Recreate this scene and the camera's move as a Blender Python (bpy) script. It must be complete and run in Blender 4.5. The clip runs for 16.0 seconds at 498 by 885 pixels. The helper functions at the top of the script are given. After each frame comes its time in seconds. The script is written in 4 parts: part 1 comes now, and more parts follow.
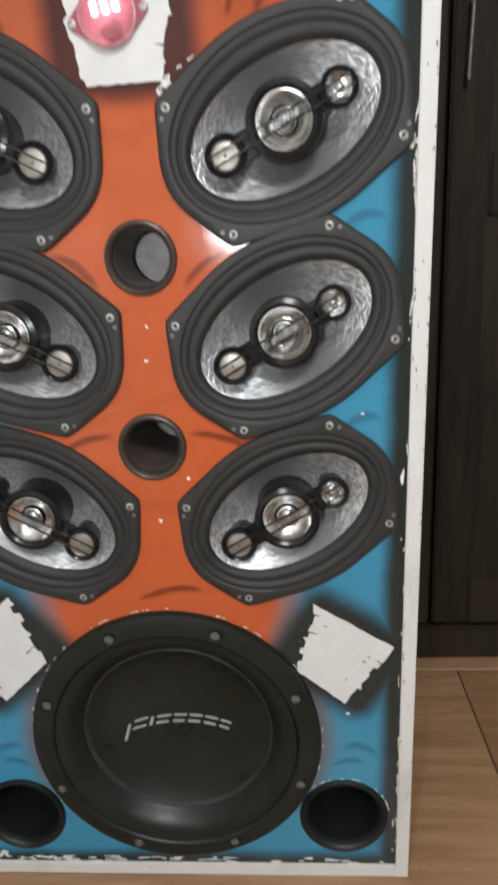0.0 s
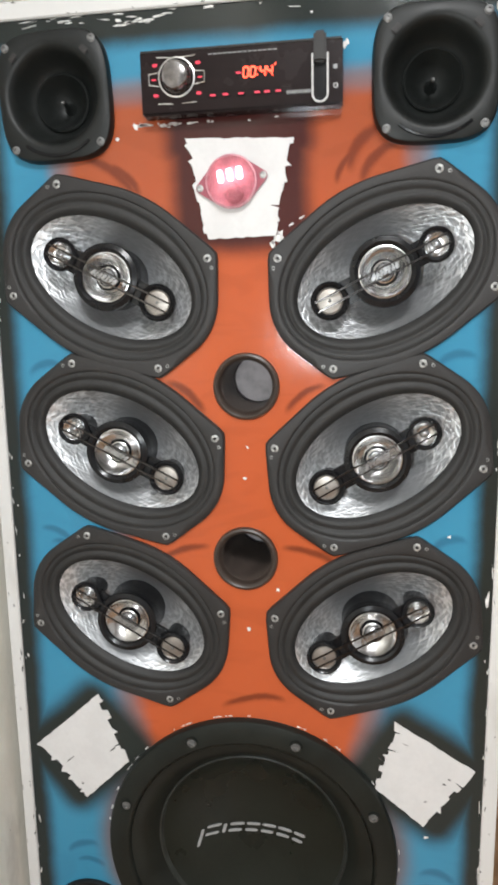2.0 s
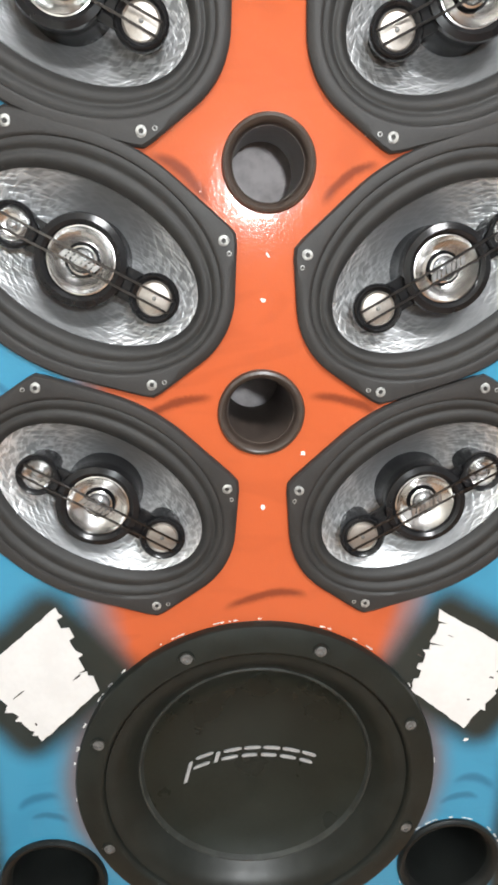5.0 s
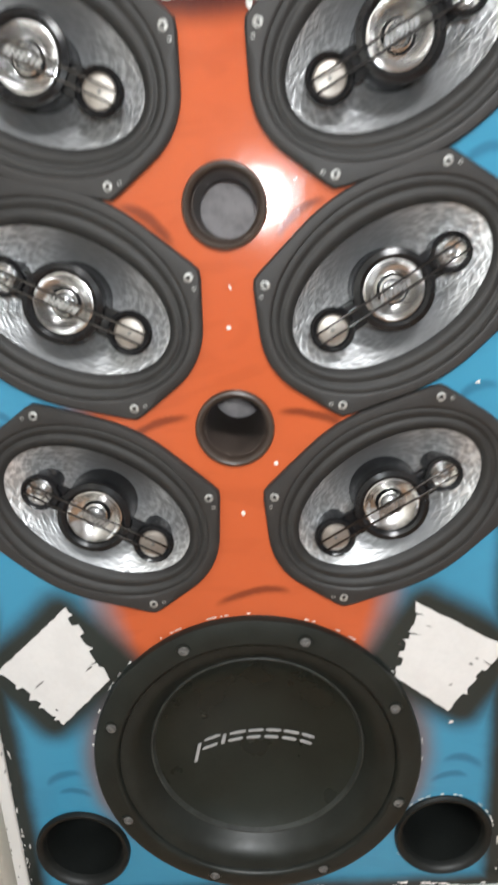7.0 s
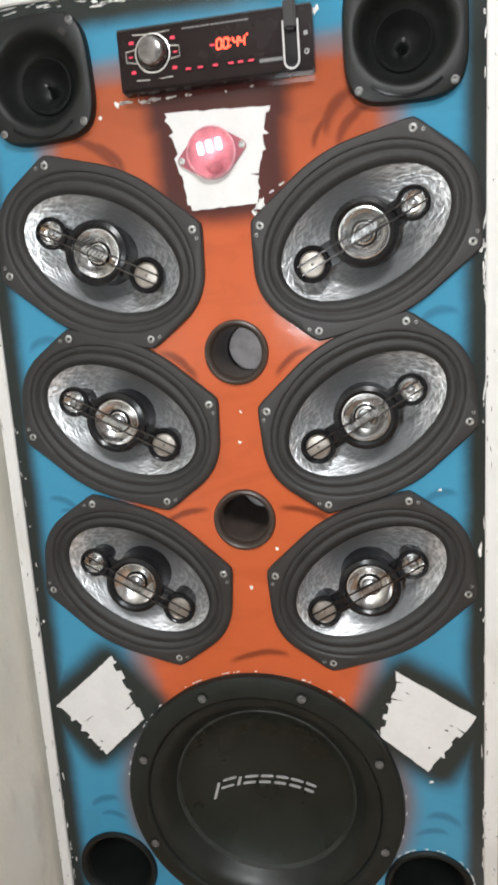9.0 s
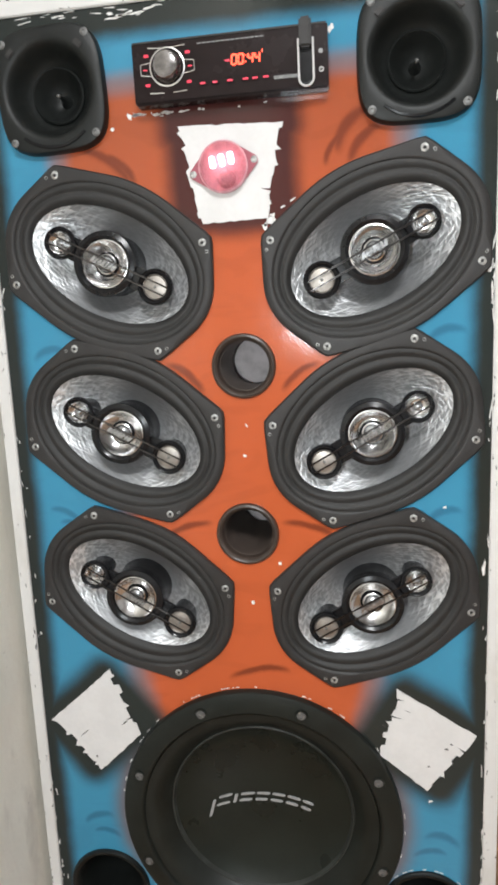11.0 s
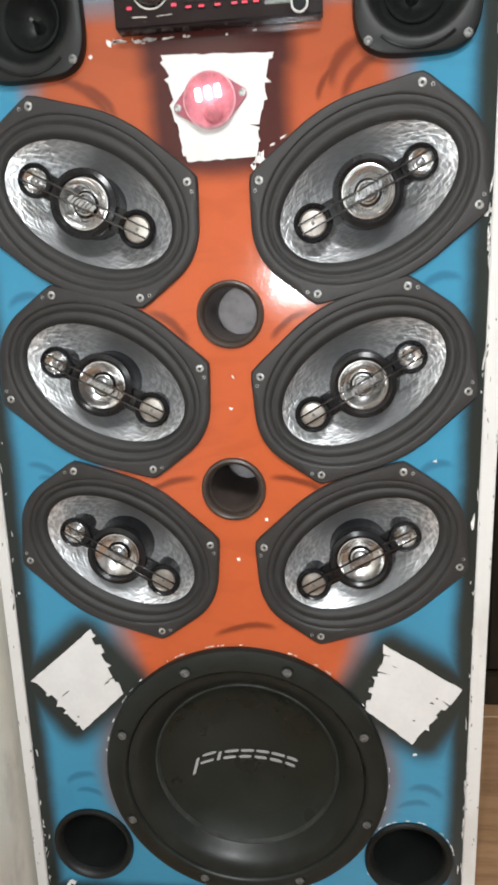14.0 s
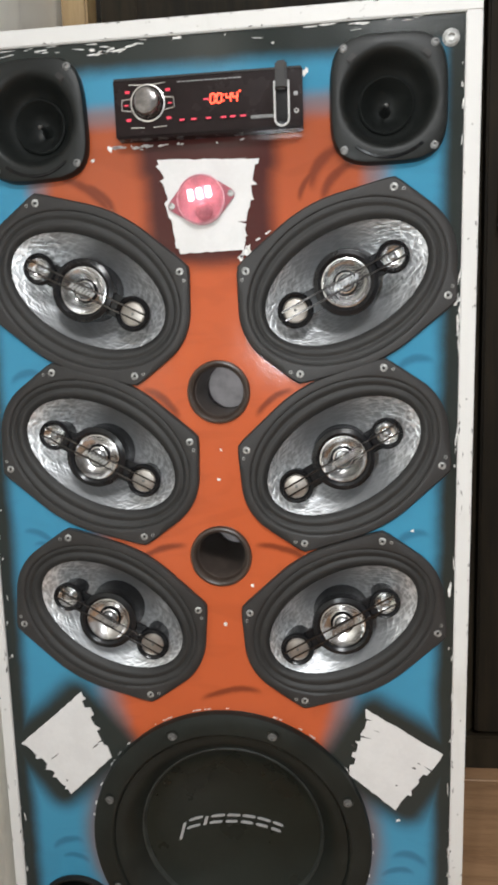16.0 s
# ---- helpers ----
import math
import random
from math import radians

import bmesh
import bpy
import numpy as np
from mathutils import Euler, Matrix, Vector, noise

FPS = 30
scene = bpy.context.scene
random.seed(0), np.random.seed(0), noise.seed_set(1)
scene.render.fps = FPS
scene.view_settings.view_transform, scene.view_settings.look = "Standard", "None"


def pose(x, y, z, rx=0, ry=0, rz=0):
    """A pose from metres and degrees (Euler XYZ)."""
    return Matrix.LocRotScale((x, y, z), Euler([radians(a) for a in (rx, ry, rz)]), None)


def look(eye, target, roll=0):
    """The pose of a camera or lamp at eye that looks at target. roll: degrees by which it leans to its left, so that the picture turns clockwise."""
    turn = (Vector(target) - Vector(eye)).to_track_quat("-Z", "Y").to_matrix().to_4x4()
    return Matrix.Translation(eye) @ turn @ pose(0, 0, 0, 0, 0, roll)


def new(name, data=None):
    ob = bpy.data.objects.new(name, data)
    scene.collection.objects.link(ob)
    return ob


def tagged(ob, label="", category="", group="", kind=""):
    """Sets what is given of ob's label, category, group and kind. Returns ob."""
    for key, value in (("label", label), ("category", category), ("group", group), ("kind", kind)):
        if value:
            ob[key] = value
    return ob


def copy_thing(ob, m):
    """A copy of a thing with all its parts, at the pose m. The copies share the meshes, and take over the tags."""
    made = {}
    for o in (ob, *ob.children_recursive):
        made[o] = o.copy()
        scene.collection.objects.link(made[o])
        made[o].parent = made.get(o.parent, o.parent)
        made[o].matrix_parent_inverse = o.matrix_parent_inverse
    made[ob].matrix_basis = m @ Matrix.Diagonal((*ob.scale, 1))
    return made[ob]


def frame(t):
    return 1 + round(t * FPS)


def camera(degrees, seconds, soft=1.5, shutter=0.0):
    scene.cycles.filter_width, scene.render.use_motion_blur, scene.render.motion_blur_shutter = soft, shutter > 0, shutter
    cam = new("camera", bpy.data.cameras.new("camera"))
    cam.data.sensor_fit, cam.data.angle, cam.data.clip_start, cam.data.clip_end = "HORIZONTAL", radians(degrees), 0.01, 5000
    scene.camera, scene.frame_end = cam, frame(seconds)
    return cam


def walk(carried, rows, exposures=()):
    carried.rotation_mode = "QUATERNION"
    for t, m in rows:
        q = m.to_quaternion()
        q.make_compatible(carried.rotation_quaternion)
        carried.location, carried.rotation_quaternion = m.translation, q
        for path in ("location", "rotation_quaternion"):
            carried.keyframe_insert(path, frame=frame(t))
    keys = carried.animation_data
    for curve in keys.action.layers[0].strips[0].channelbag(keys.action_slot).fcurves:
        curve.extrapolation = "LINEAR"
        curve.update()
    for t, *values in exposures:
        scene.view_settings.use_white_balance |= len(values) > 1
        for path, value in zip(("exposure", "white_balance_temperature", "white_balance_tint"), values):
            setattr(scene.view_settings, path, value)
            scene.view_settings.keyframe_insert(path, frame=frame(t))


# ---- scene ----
cam = camera(40.5, 16.0, soft=3.2, shutter=0.5)
PATH = [
    (0, (0.126, -0.586, 0.684), (0.001, 1.325, 0.107), -2.7),
    (0.5, (0.122, -0.611, 0.715), (-0.048, 1.328, 0.256), -2.7),
    (1, (0.121, -0.623, 0.728), (-0.107, 1.325, 0.34), -2.5),
    (1.5, (0.099, -0.609, 0.727), (-0.152, 1.341, 0.361), -1.5),
    (2, (0.091, -0.619, 0.731), (-0.181, 1.331, 0.38), -1.3),
    (2.5, (0.075, -0.623, 0.737), (-0.225, 1.328, 0.413), -0.5),
    (3, (0.068, -0.607, 0.735), (-0.261, 1.333, 0.373), -0.8),
    (3.5, (0.066, -0.586, 0.721), (-0.222, 1.341, 0.268), -0.3),
    (4, (0.015, -0.539, 0.675), (-0.066, 1.398, 0.181), -0.9),
    (4.5, (-0.019, -0.493, 0.641), (0.022, 1.433, 0.104), -0.6),
    (4.7, (-0.038, -0.473, 0.621), (0.076, 1.448, 0.075), -0.1),
    (6.8, (0.003, -0.496, 0.641), (-0.003, 1.401, 0.007), -3.4),
    (7, (0.026, -0.516, 0.653), (-0.036, 1.394, 0.06), -4.0),
    (7.5, (0.079, -0.574, 0.68), (-0.079, 1.353, 0.168), -4.8),
    (8, (0.111, -0.613, 0.694), (-0.168, 1.304, 0.197), -4.2),
    (8.5, (0.11, -0.625, 0.7), (-0.27, 1.287, 0.251), -4.8),
    (9, (0.121, -0.64, 0.714), (-0.217, 1.292, 0.322), -4.2),
    (9.5, (0.124, -0.644, 0.718), (-0.218, 1.293, 0.355), -4.1),
    (11.8, (0.085, -0.631, 0.717), (-0.176, 1.317, 0.348), -1.7),
    (12, (0.08, -0.628, 0.716), (-0.172, 1.319, 0.333), -1.3),
    (12.5, (0.07, -0.616, 0.706), (-0.15, 1.323, 0.271), -0.9),
    (13, (0.068, -0.597, 0.695), (-0.139, 1.327, 0.191), -1.2),
    (13.5, (0.073, -0.607, 0.695), (-0.139, 1.318, 0.197), -1.7),
    (14, (0.086, -0.624, 0.699), (-0.132, 1.311, 0.242), -2.4),
    (14.5, (0.093, -0.641, 0.707), (-0.147, 1.301, 0.296), -2.9),
    (15, (0.104, -0.659, 0.726), (-0.112, 1.305, 0.414), -3.4),
    (15.5, (0.108, -0.656, 0.731), (-0.078, 1.313, 0.429), -2.6),
    (16, (0.101, -0.654, 0.726), (-0.108, 1.311, 0.413), -2.0),
]
walk(cam, [(t, look(eye, target, roll)) for t, eye, target, roll in PATH], [(0, -0.16), (1.5, 0.03), (3.0, 0.16), (4.0, 0.50), (4.7, 0.62), (6.8, 0.40), (7.5, 0.16), (8.5, 0.12), (9.7, 0.06), (12.0, 0.13), (13.0, 0.29), (14.0, 0.19), (15.0, -0.08), (16.0, -0.06)])

TORCH, FILL = 7.3, 74.0

# ---- light: a fixed lamp for the viewer's torch, and an added fill from above ----
world = bpy.data.worlds.new("world")
scene.world = world
world.use_nodes = True
world.node_tree.nodes["Background"].inputs[0].default_value = (0.9, 0.95, 1.0, 1)
world.node_tree.nodes["Background"].inputs[1].default_value = 0.05


def lamp(name, kind, energy, colour, m, size):
    data = bpy.data.lights.new(name, kind)
    data.energy, data.color = energy, colour
    if kind == "AREA":
        data.shape, data.size = "DISK", size
    else:
        data.shadow_soft_size = size
    ob = new(name, data)
    ob.matrix_world = m
    return ob


lamp("torch", "POINT", TORCH, (0.90, 0.97, 1.0), pose(0.040, -0.66, 0.705), 0.016)
# unseen fill lamp, added to lift the dark parts
lamp("ceiling_lamp", "AREA", FILL, (0.97, 0.985, 1.0), look((0.5, -2.4, 2.48), (0.2, -0.2, 0.3)), 0.7)


# ---- materials ----
class Val:
    """Arithmetic on shader sockets."""

    def __init__(self, tree, v):
        self.tree, self.v = tree, v

    def op(self, kind, *others, clamp=False):
        n = self.tree.nodes.new("ShaderNodeMath")
        n.operation, n.use_clamp = kind, clamp
        for k, o in enumerate((self, *others)):
            o = o.v if isinstance(o, Val) else o
            if isinstance(o, (int, float)):
                n.inputs[k].default_value = o
            else:
                self.tree.links.new(o, n.inputs[k])
        return Val(self.tree, n.outputs[0])

    def __add__(self, o): return self.op("ADD", o)
    def __radd__(self, o): return self.op("ADD", o)
    def __sub__(self, o): return self.op("SUBTRACT", o)
    def __rsub__(self, o): return Val(self.tree, o).op("SUBTRACT", self)
    def __mul__(self, o): return self.op("MULTIPLY", o)
    def __rmul__(self, o): return self.op("MULTIPLY", o)
    def abs(self): return self.op("ABSOLUTE")
    def max(self, o): return self.op("MAXIMUM", o)
    def min(self, o): return self.op("MINIMUM", o)
    def sqrt(self): return self.op("SQRT")

    def ramp(self, a, b):
        n = self.tree.nodes.new("ShaderNodeMapRange")
        n.interpolation_type = "SMOOTHSTEP"
        self.tree.links.new(self.v, n.inputs[0])
        n.inputs[1].default_value, n.inputs[2].default_value = a, b
        return Val(self.tree, n.outputs[0])


class Mat:
    """A principled material with helpers for noise, mixing and relief."""

    def __init__(self, name, colour=(0.5, 0.5, 0.5), rough=0.5, metal=0.0, **extra):
        self.m = bpy.data.materials.new(name)
        self.m.use_nodes = True
        self.t = self.m.node_tree
        self.b = self.t.nodes["Principled BSDF"]
        self.set("Base Color", (*colour, 1)), self.set("Roughness", rough), self.set("Metallic", metal)
        for k, v in extra.items():
            self.set(k.replace("_", " "), v)
        self.co = self.t.nodes.new("ShaderNodeTexCoord").outputs["Object"]

    def set(self, key, v):
        if isinstance(v, Val):
            v = v.v
        if hasattr(v, "is_linked"):
            self.t.links.new(v, self.b.inputs[key])
        else:
            self.b.inputs[key].default_value = v

    def axes(self):
        n = self.t.nodes.new("ShaderNodeSeparateXYZ")
        self.t.links.new(self.co, n.inputs[0])
        return [Val(self.t, o) for o in n.outputs]

    def mapped(self, scale=(1, 1, 1), turn=(0, 0, 0)):
        n = self.t.nodes.new("ShaderNodeMapping")
        self.t.links.new(self.co, n.inputs[0])
        n.inputs["Scale"].default_value, n.inputs["Rotation"].default_value = scale, turn
        return n.outputs[0]

    def noise(self, scale, detail=4, rough=0.55, stretch=(1, 1, 1), turn=(0, 0, 0), warp=0.0):
        n = self.t.nodes.new("ShaderNodeTexNoise")
        n.inputs["Scale"].default_value, n.inputs["Detail"].default_value = scale, detail
        n.inputs["Roughness"].default_value, n.inputs["Distortion"].default_value = rough, warp
        self.t.links.new(self.mapped(stretch, turn), n.inputs["Vector"])
        return Val(self.t, n.outputs[0])

    def noise_on(self, a, b, detail=1):
        """Noise over two computed coordinates."""
        c, n = self.t.nodes.new("ShaderNodeCombineXYZ"), self.t.nodes.new("ShaderNodeTexNoise")
        self.t.links.new(a.v, c.inputs[0]), self.t.links.new(b.v, c.inputs[1]), self.t.links.new(c.outputs[0], n.inputs["Vector"])
        n.inputs["Scale"].default_value, n.inputs["Detail"].default_value = 1.0, detail
        return Val(self.t, n.outputs[0])

    def random(self):
        return Val(self.t, self.t.nodes.new("ShaderNodeObjectInfo").outputs["Random"])

    def mix(self, f, a, b):
        n = self.t.nodes.new("ShaderNodeMix")
        n.data_type = "RGBA"
        for k, v in ((0, f), (6, a), (7, b)):
            v = v.v if isinstance(v, Val) else v
            if hasattr(v, "is_linked"):
                self.t.links.new(v, n.inputs[k])
            else:
                n.inputs[k].default_value = v if k == 0 else (*v, 1)
        return n.outputs[2]

    def bump(self, h, strength=0.3, distance=0.001):
        n = self.t.nodes.new("ShaderNodeBump")
        n.inputs["Strength"].default_value, n.inputs["Distance"].default_value = strength, distance
        self.t.links.new(h.v, n.inputs["Height"])
        self.t.links.new(n.outputs[0], self.b.inputs["Normal"])
        return self


def worn(name, colour, rough, dark=0.75, scale=30, metal=0.0, relief=0.15, fine=220, **extra):
    """A plain coloured surface with broad stains, fine grain and uneven gloss."""
    m = Mat(name, colour, rough, metal, **extra)
    broad, grain = m.noise(scale), m.noise(fine, 3)
    tone = (broad * 0.7 + grain * 0.3).ramp(0.36, 0.64)
    m.set("Base Color", m.mix(tone, tuple(c * dark for c in colour), colour))
    m.set("Roughness", (broad - 0.5) * 0.25 + rough)
    return m.bump(grain, relief, 0.0006)


def panel_paint():
    m = Mat("airbrushed_paint", rough=0.2)
    m.set("Specular IOR Level", 0.42)
    x, y, z = m.axes()
    n = m.noise(18, 3) - 0.5
    spray = m.noise(420, 2) - 0.5
    wob = n * 0.008 + spray * 0.0018

    def box(cx, cz, ang, hx, hz):
        c, s = math.cos(radians(ang)), math.sin(radians(ang))
        u = ((x - cx) * c + (z - cz) * s).abs() - hx
        v = ((z - cz) * c - (x - cx) * s).abs() - hz
        return (u.max(0.0) * u.max(0.0) + v.max(0.0) * v.max(0.0)).sqrt() + wob

    half = 0.126 + 0.036 * z.ramp(0.80, 0.85) - 0.012 * (1.0 - z.ramp(0.28, 0.36))
    edge = (x + 0.003).abs() - half + wob + n * 0.014
    orange = (1.0 - edge.ramp(-0.022, 0.020)) * (1.0 - (z + wob).ramp(0.915, 0.948)) * z.ramp(0.25, 0.28)
    strokes = m.noise(9, 2, 0.4, (1.0, 1, 3.2), (0, radians(28), 0), 1.1).ramp(0.56, 0.68)
    strokes2 = m.noise(10, 2, 0.4, (1.0, 1, 3.0), (0, radians(-30), 0), 1.3).ramp(0.58, 0.7)
    stroke = strokes.max(strokes2) * 0.14
    # airbrushed crescents
    for cx, cz, ang, ln, wd in ((-0.118, 0.862, -35, 0.034, 0.013), (0.112, 0.874, 50, 0.026, 0.017), (0.124, 0.862, 44, 0.026, 0.014), (0.096, 0.862, 56, 0.020, 0.009), (-0.106, 0.858, -40, 0.024, 0.012), (-0.056, 0.662, -40, 0.026, 0.012), (0.058, 0.660, 38, 0.026, 0.010),
                                (-0.062, 0.508, 18, 0.030, 0.010), (0.060, 0.508, -18, 0.030, 0.010), (0.004, 0.352, 8, 0.036, 0.011), (-0.190, 0.690, 10, 0.020, 0.012), (-0.192, 0.524, -28, 0.020, 0.011), (-0.184, 0.512, -20, 0.018, 0.010),
                                (0.192, 0.692, 12, 0.020, 0.013), (0.190, 0.520, 20, 0.020, 0.013), (-0.188, 0.168, 15, 0.020, 0.013), (0.188, 0.166, -12, 0.022, 0.014), (-0.180, 0.150, -10, 0.018, 0.010), (0.176, 0.150, 8, 0.020, 0.010)):
        c, s = math.cos(radians(ang)), math.sin(radians(ang))
        a, b = ((x - cx) * c + (z - cz) * s + wob) * (1 / ln), ((z - cz) * c - (x - cx) * s + wob) * (1 / wd)
        b2 = b + 0.75
        blade = (1.0 - (a * a + b * b).ramp(0.40, 1.0)) * (a * a * 0.7 + b2 * b2).ramp(0.45, 1.4)
        stroke = stroke.max(blade)
    tone = m.noise(5, 3)
    # browner towards the top: overspray, and the light's fall-off put into the colour
    o_col = m.mix((z + wob * 4.0).ramp(0.77, 0.90) * 0.42, m.mix(tone, (0.43, 0.084, 0.028), (0.51, 0.108, 0.037)), (0.20, 0.058, 0.026))
    o_col = m.mix(stroke * 0.8, o_col, (0.13, 0.026, 0.012))
    b_col = m.mix(stroke * 0.6, m.mix(tone, (0.036, 0.212, 0.350), (0.052, 0.262, 0.405)), (0.02, 0.095, 0.165))
    # a greyish edge where orange meets blue
    col = m.mix(orange, b_col, o_col)
    col = m.mix(orange * (1.0 - orange) * 2.1, col, (0.19, 0.125, 0.105))
    dx, dz = x + 0.0035, z - 0.1840
    ring = (dx * dx + dz * dz).sqrt() + wob
    grey = (1.0 - ring.ramp(0.150, 0.176)) * (1.0 - z.ramp(0.26, 0.29)) * z.ramp(0.07, 0.14)
    col = m.mix(grey, col, (0.14, 0.125, 0.135))
    rim = (x + 0.2432 - 0.0115 * z).min(0.2275 + 0.0065 * z - x).min(z - 0.016 + 0.004).min(0.997 - z - 0.008) + wob
    border = 1.0 - rim.ramp(0.008, 0.028)
    low = box(0.168, 0.283, -33, 0.044, 0.036).min(box(-0.177, 0.291, 40, 0.044, 0.036))
    border = border.max(1.0 - low.ramp(0.006, 0.034))
    col = m.mix(border, col, (0.019, 0.024, 0.022))
    top = box(0.002, 0.848, 0, 0.045, 0.039).min(box(0.002, 0.905, 0, 0.05, 0.02))
    col = m.mix((1.0 - top.ramp(0.004, 0.027)) * 0.93, col, (0.035, 0.010, 0.012))
    m.set("Base Color", col)
    brush = m.noise(70, 3, 0.6, (1, 1, 0.25)) * 0.6 + m.noise(480, 2) * 0.4
    m.set("Roughness", 0.07 + 0.09 * brush)
    return m.bump(brush, 0.24, 0.0008).m


PANEL = panel_paint()


def white_edge():
    m = Mat("scuffed_white_paint", (0.78, 0.77, 0.73), 0.45)
    dirt = m.noise(14, 5, 0.65, (1, 1, 0.35)).ramp(0.52, 0.75)
    spot = m.noise(120, 3).ramp(0.70, 0.76)
    col = m.mix(dirt * 0.5, (0.64, 0.63, 0.61), (0.46, 0.435, 0.39))
    m.set("Base Color", m.mix(spot * 0.7, col, (0.16, 0.14, 0.12)))
    return m.bump(m.noise(160, 3) * 0.5 + m.noise(30, 3), 0.4, 0.0012).m


WHITE = white_edge()
PATCH = worn("white_stencil_paint", (0.66, 0.65, 0.64), 0.4, 0.93, 40).m
CHIP = worn("chipped_white_primer", (0.86, 0.85, 0.82), 0.6, 0.6, 150).m
NICK = worn("bare_dark_board", (0.05, 0.045, 0.04), 0.8, 0.5, 200).m
RAW = worn("raw_board", (0.30, 0.27, 0.24), 0.8, 0.7, 12).m
WADDING = worn("grey_wadding", (0.66, 0.60, 0.60), 0.9, 0.55, 25, relief=0.8, fine=90).m
RIM = worn("moulded_black_plastic", (0.027, 0.025, 0.024), 0.55, 0.8, 40, relief=0.2, fine=500, Specular_IOR_Level=0.4).m
RUBBER = worn("black_rubber", (0.024, 0.023, 0.022), 0.6, 0.8, 60, Specular_IOR_Level=0.4).m
GLOSS = worn("glossy_black_plastic", (0.010, 0.010, 0.011), 0.2, 0.8, 30, relief=0.05, Specular_IOR_Level=0.3).m
HORN = worn("satin_black_plastic", (0.009, 0.0105, 0.0098), 0.48, 0.8, 30, Specular_IOR_Level=0.35).m
PORT = worn("black_port_plastic", (0.050, 0.036, 0.029), 0.35, 0.8, 40).m
TUBE = worn("brown_port_lining", (0.095, 0.072, 0.060), 0.5, 0.7, 60).m
RADIO = worn("black_radio_plastic", (0.014, 0.008, 0.008), 0.25, 0.8, 30, relief=0.05, Specular_IOR_Level=0.18).m
CHROME = worn("bright_chrome", (0.80, 0.79, 0.78), 0.2, 0.8, 90, metal=1.0).m
BRONZE = worn("warm_silver_film", (0.42, 0.385, 0.35), 0.45, 0.75, 120, metal=0.85).m
SCREW = worn("zinc_screw", (0.50, 0.50, 0.48), 0.5, 0.45, 300, metal=0.55).m
STEEL = worn("dark_polished_steel", (0.40, 0.405, 0.41), 0.24, 0.75, 120, metal=0.8).m
SUBRIM = worn("dark_cast_rim", (0.013, 0.0155, 0.013), 0.4, 0.75, 40, relief=0.15, Specular_IOR_Level=0.28).m
SMOKED = worn("smoked_chrome", (0.28, 0.265, 0.26), 0.2, 0.7, 200, metal=0.9).m
BAR = worn("dark_polished_bar", (0.075, 0.07, 0.068), 0.16, 0.7, 200, metal=0.9, relief=0.05).m
DULL = worn("dulled_screw", (0.20, 0.20, 0.195), 0.5, 0.6, 300, metal=0.5).m
LOGO = worn("silver_print", (0.34, 0.34, 0.34), 0.4, 0.85, 80).m
# paler than the cone: the lip's highlight put into its colour
SUBEDGE = worn("highlit_cone_edge", (0.034, 0.038, 0.034), 0.4, 0.5, 60).m
SUBCONE = worn("black_poly_cone", (0.013, 0.0165, 0.013), 0.3, 0.75, 20, relief=0.1, Specular_IOR_Level=0.3).m


def cone_silver():
    m = Mat("silver_woven_cone", (0.45, 0.46, 0.47), 0.4, 0.78)
    x, y, z = m.axes()
    u, v = x * 12.3, z * 20.3
    turn, r = u.op("ARCTAN2", v), (u * u + v * v).sqrt()
    # short slanting strokes of the weave that follow the oval and cross each other, boldest at its two ends
    one = m.noise_on(turn * 5.0, r * 22.0 + turn * 7.0).ramp(0.46, 0.62)
    two = m.noise_on(turn * 6.0 + 40.0, r * 26.0 - turn * 8.0).ramp(0.46, 0.62)
    # the shine at the two ends is put into the strokes' colour
    ends = x.abs().ramp(0.008, 0.056)
    weave = (one * 0.6 + two * 0.6).min(1.0) * (ends * 0.85 + 0.15)
    tone = m.noise(16, 3)
    c = m.mix(weave, (0.45, 0.46, 0.47), (0.90, 0.91, 0.925))
    m.set("Base Color", m.mix(tone * 0.2, c, (0.45, 0.45, 0.46)))
    m.set("Roughness", 0.39 + 0.08 * tone)
    return m.bump(weave, 0.42, 0.0010).m


CONE = cone_silver()


def glow(name, colour, strength):
    m = Mat(name, colour, 0.4)
    m.set("Emission Color", (*colour, 1)), m.set("Emission Strength", strength)
    return m.m


DIGIT = glow("red_digit", (1.0, 0.07, 0.03), 4.0)
KEY = glow("red_key_light", (0.9, 0.05, 0.10), 0.16)
LED = glow("led_white_pink", (1.0, 0.74, 0.76), 4.5)
LENS = Mat("pink_lens", (1.0, 0.60, 0.67), 0.05, Transmission_Weight=0.95, IOR=1.12).m
PALE = worn("pale_pink_reflector", (0.86, 0.44, 0.50), 0.25, 0.6, 45).m
BEACON = worn("pink_plastic", (0.36, 0.09, 0.12), 0.3, 0.8, 50).m


def plaster():
    m = Mat("stained_plaster", (0.6, 0.57, 0.5), 0.75)
    a, b, c = m.noise(6, 5), m.noise(22, 4, 0.6, (1, 1, 0.4)), m.noise(170, 3)
    col = m.mix(a.ramp(0.35, 0.65), (0.76, 0.725, 0.645), (0.86, 0.83, 0.75))
    col = m.mix(b.ramp(0.52, 0.74) * 0.45, col, (0.42, 0.385, 0.335))
    m.set("Base Color", m.mix(c.ramp(0.70, 0.78) * 0.6, col, (0.2, 0.18, 0.16)))
    return m.bump(b + c * 0.4, 0.35, 0.002).m


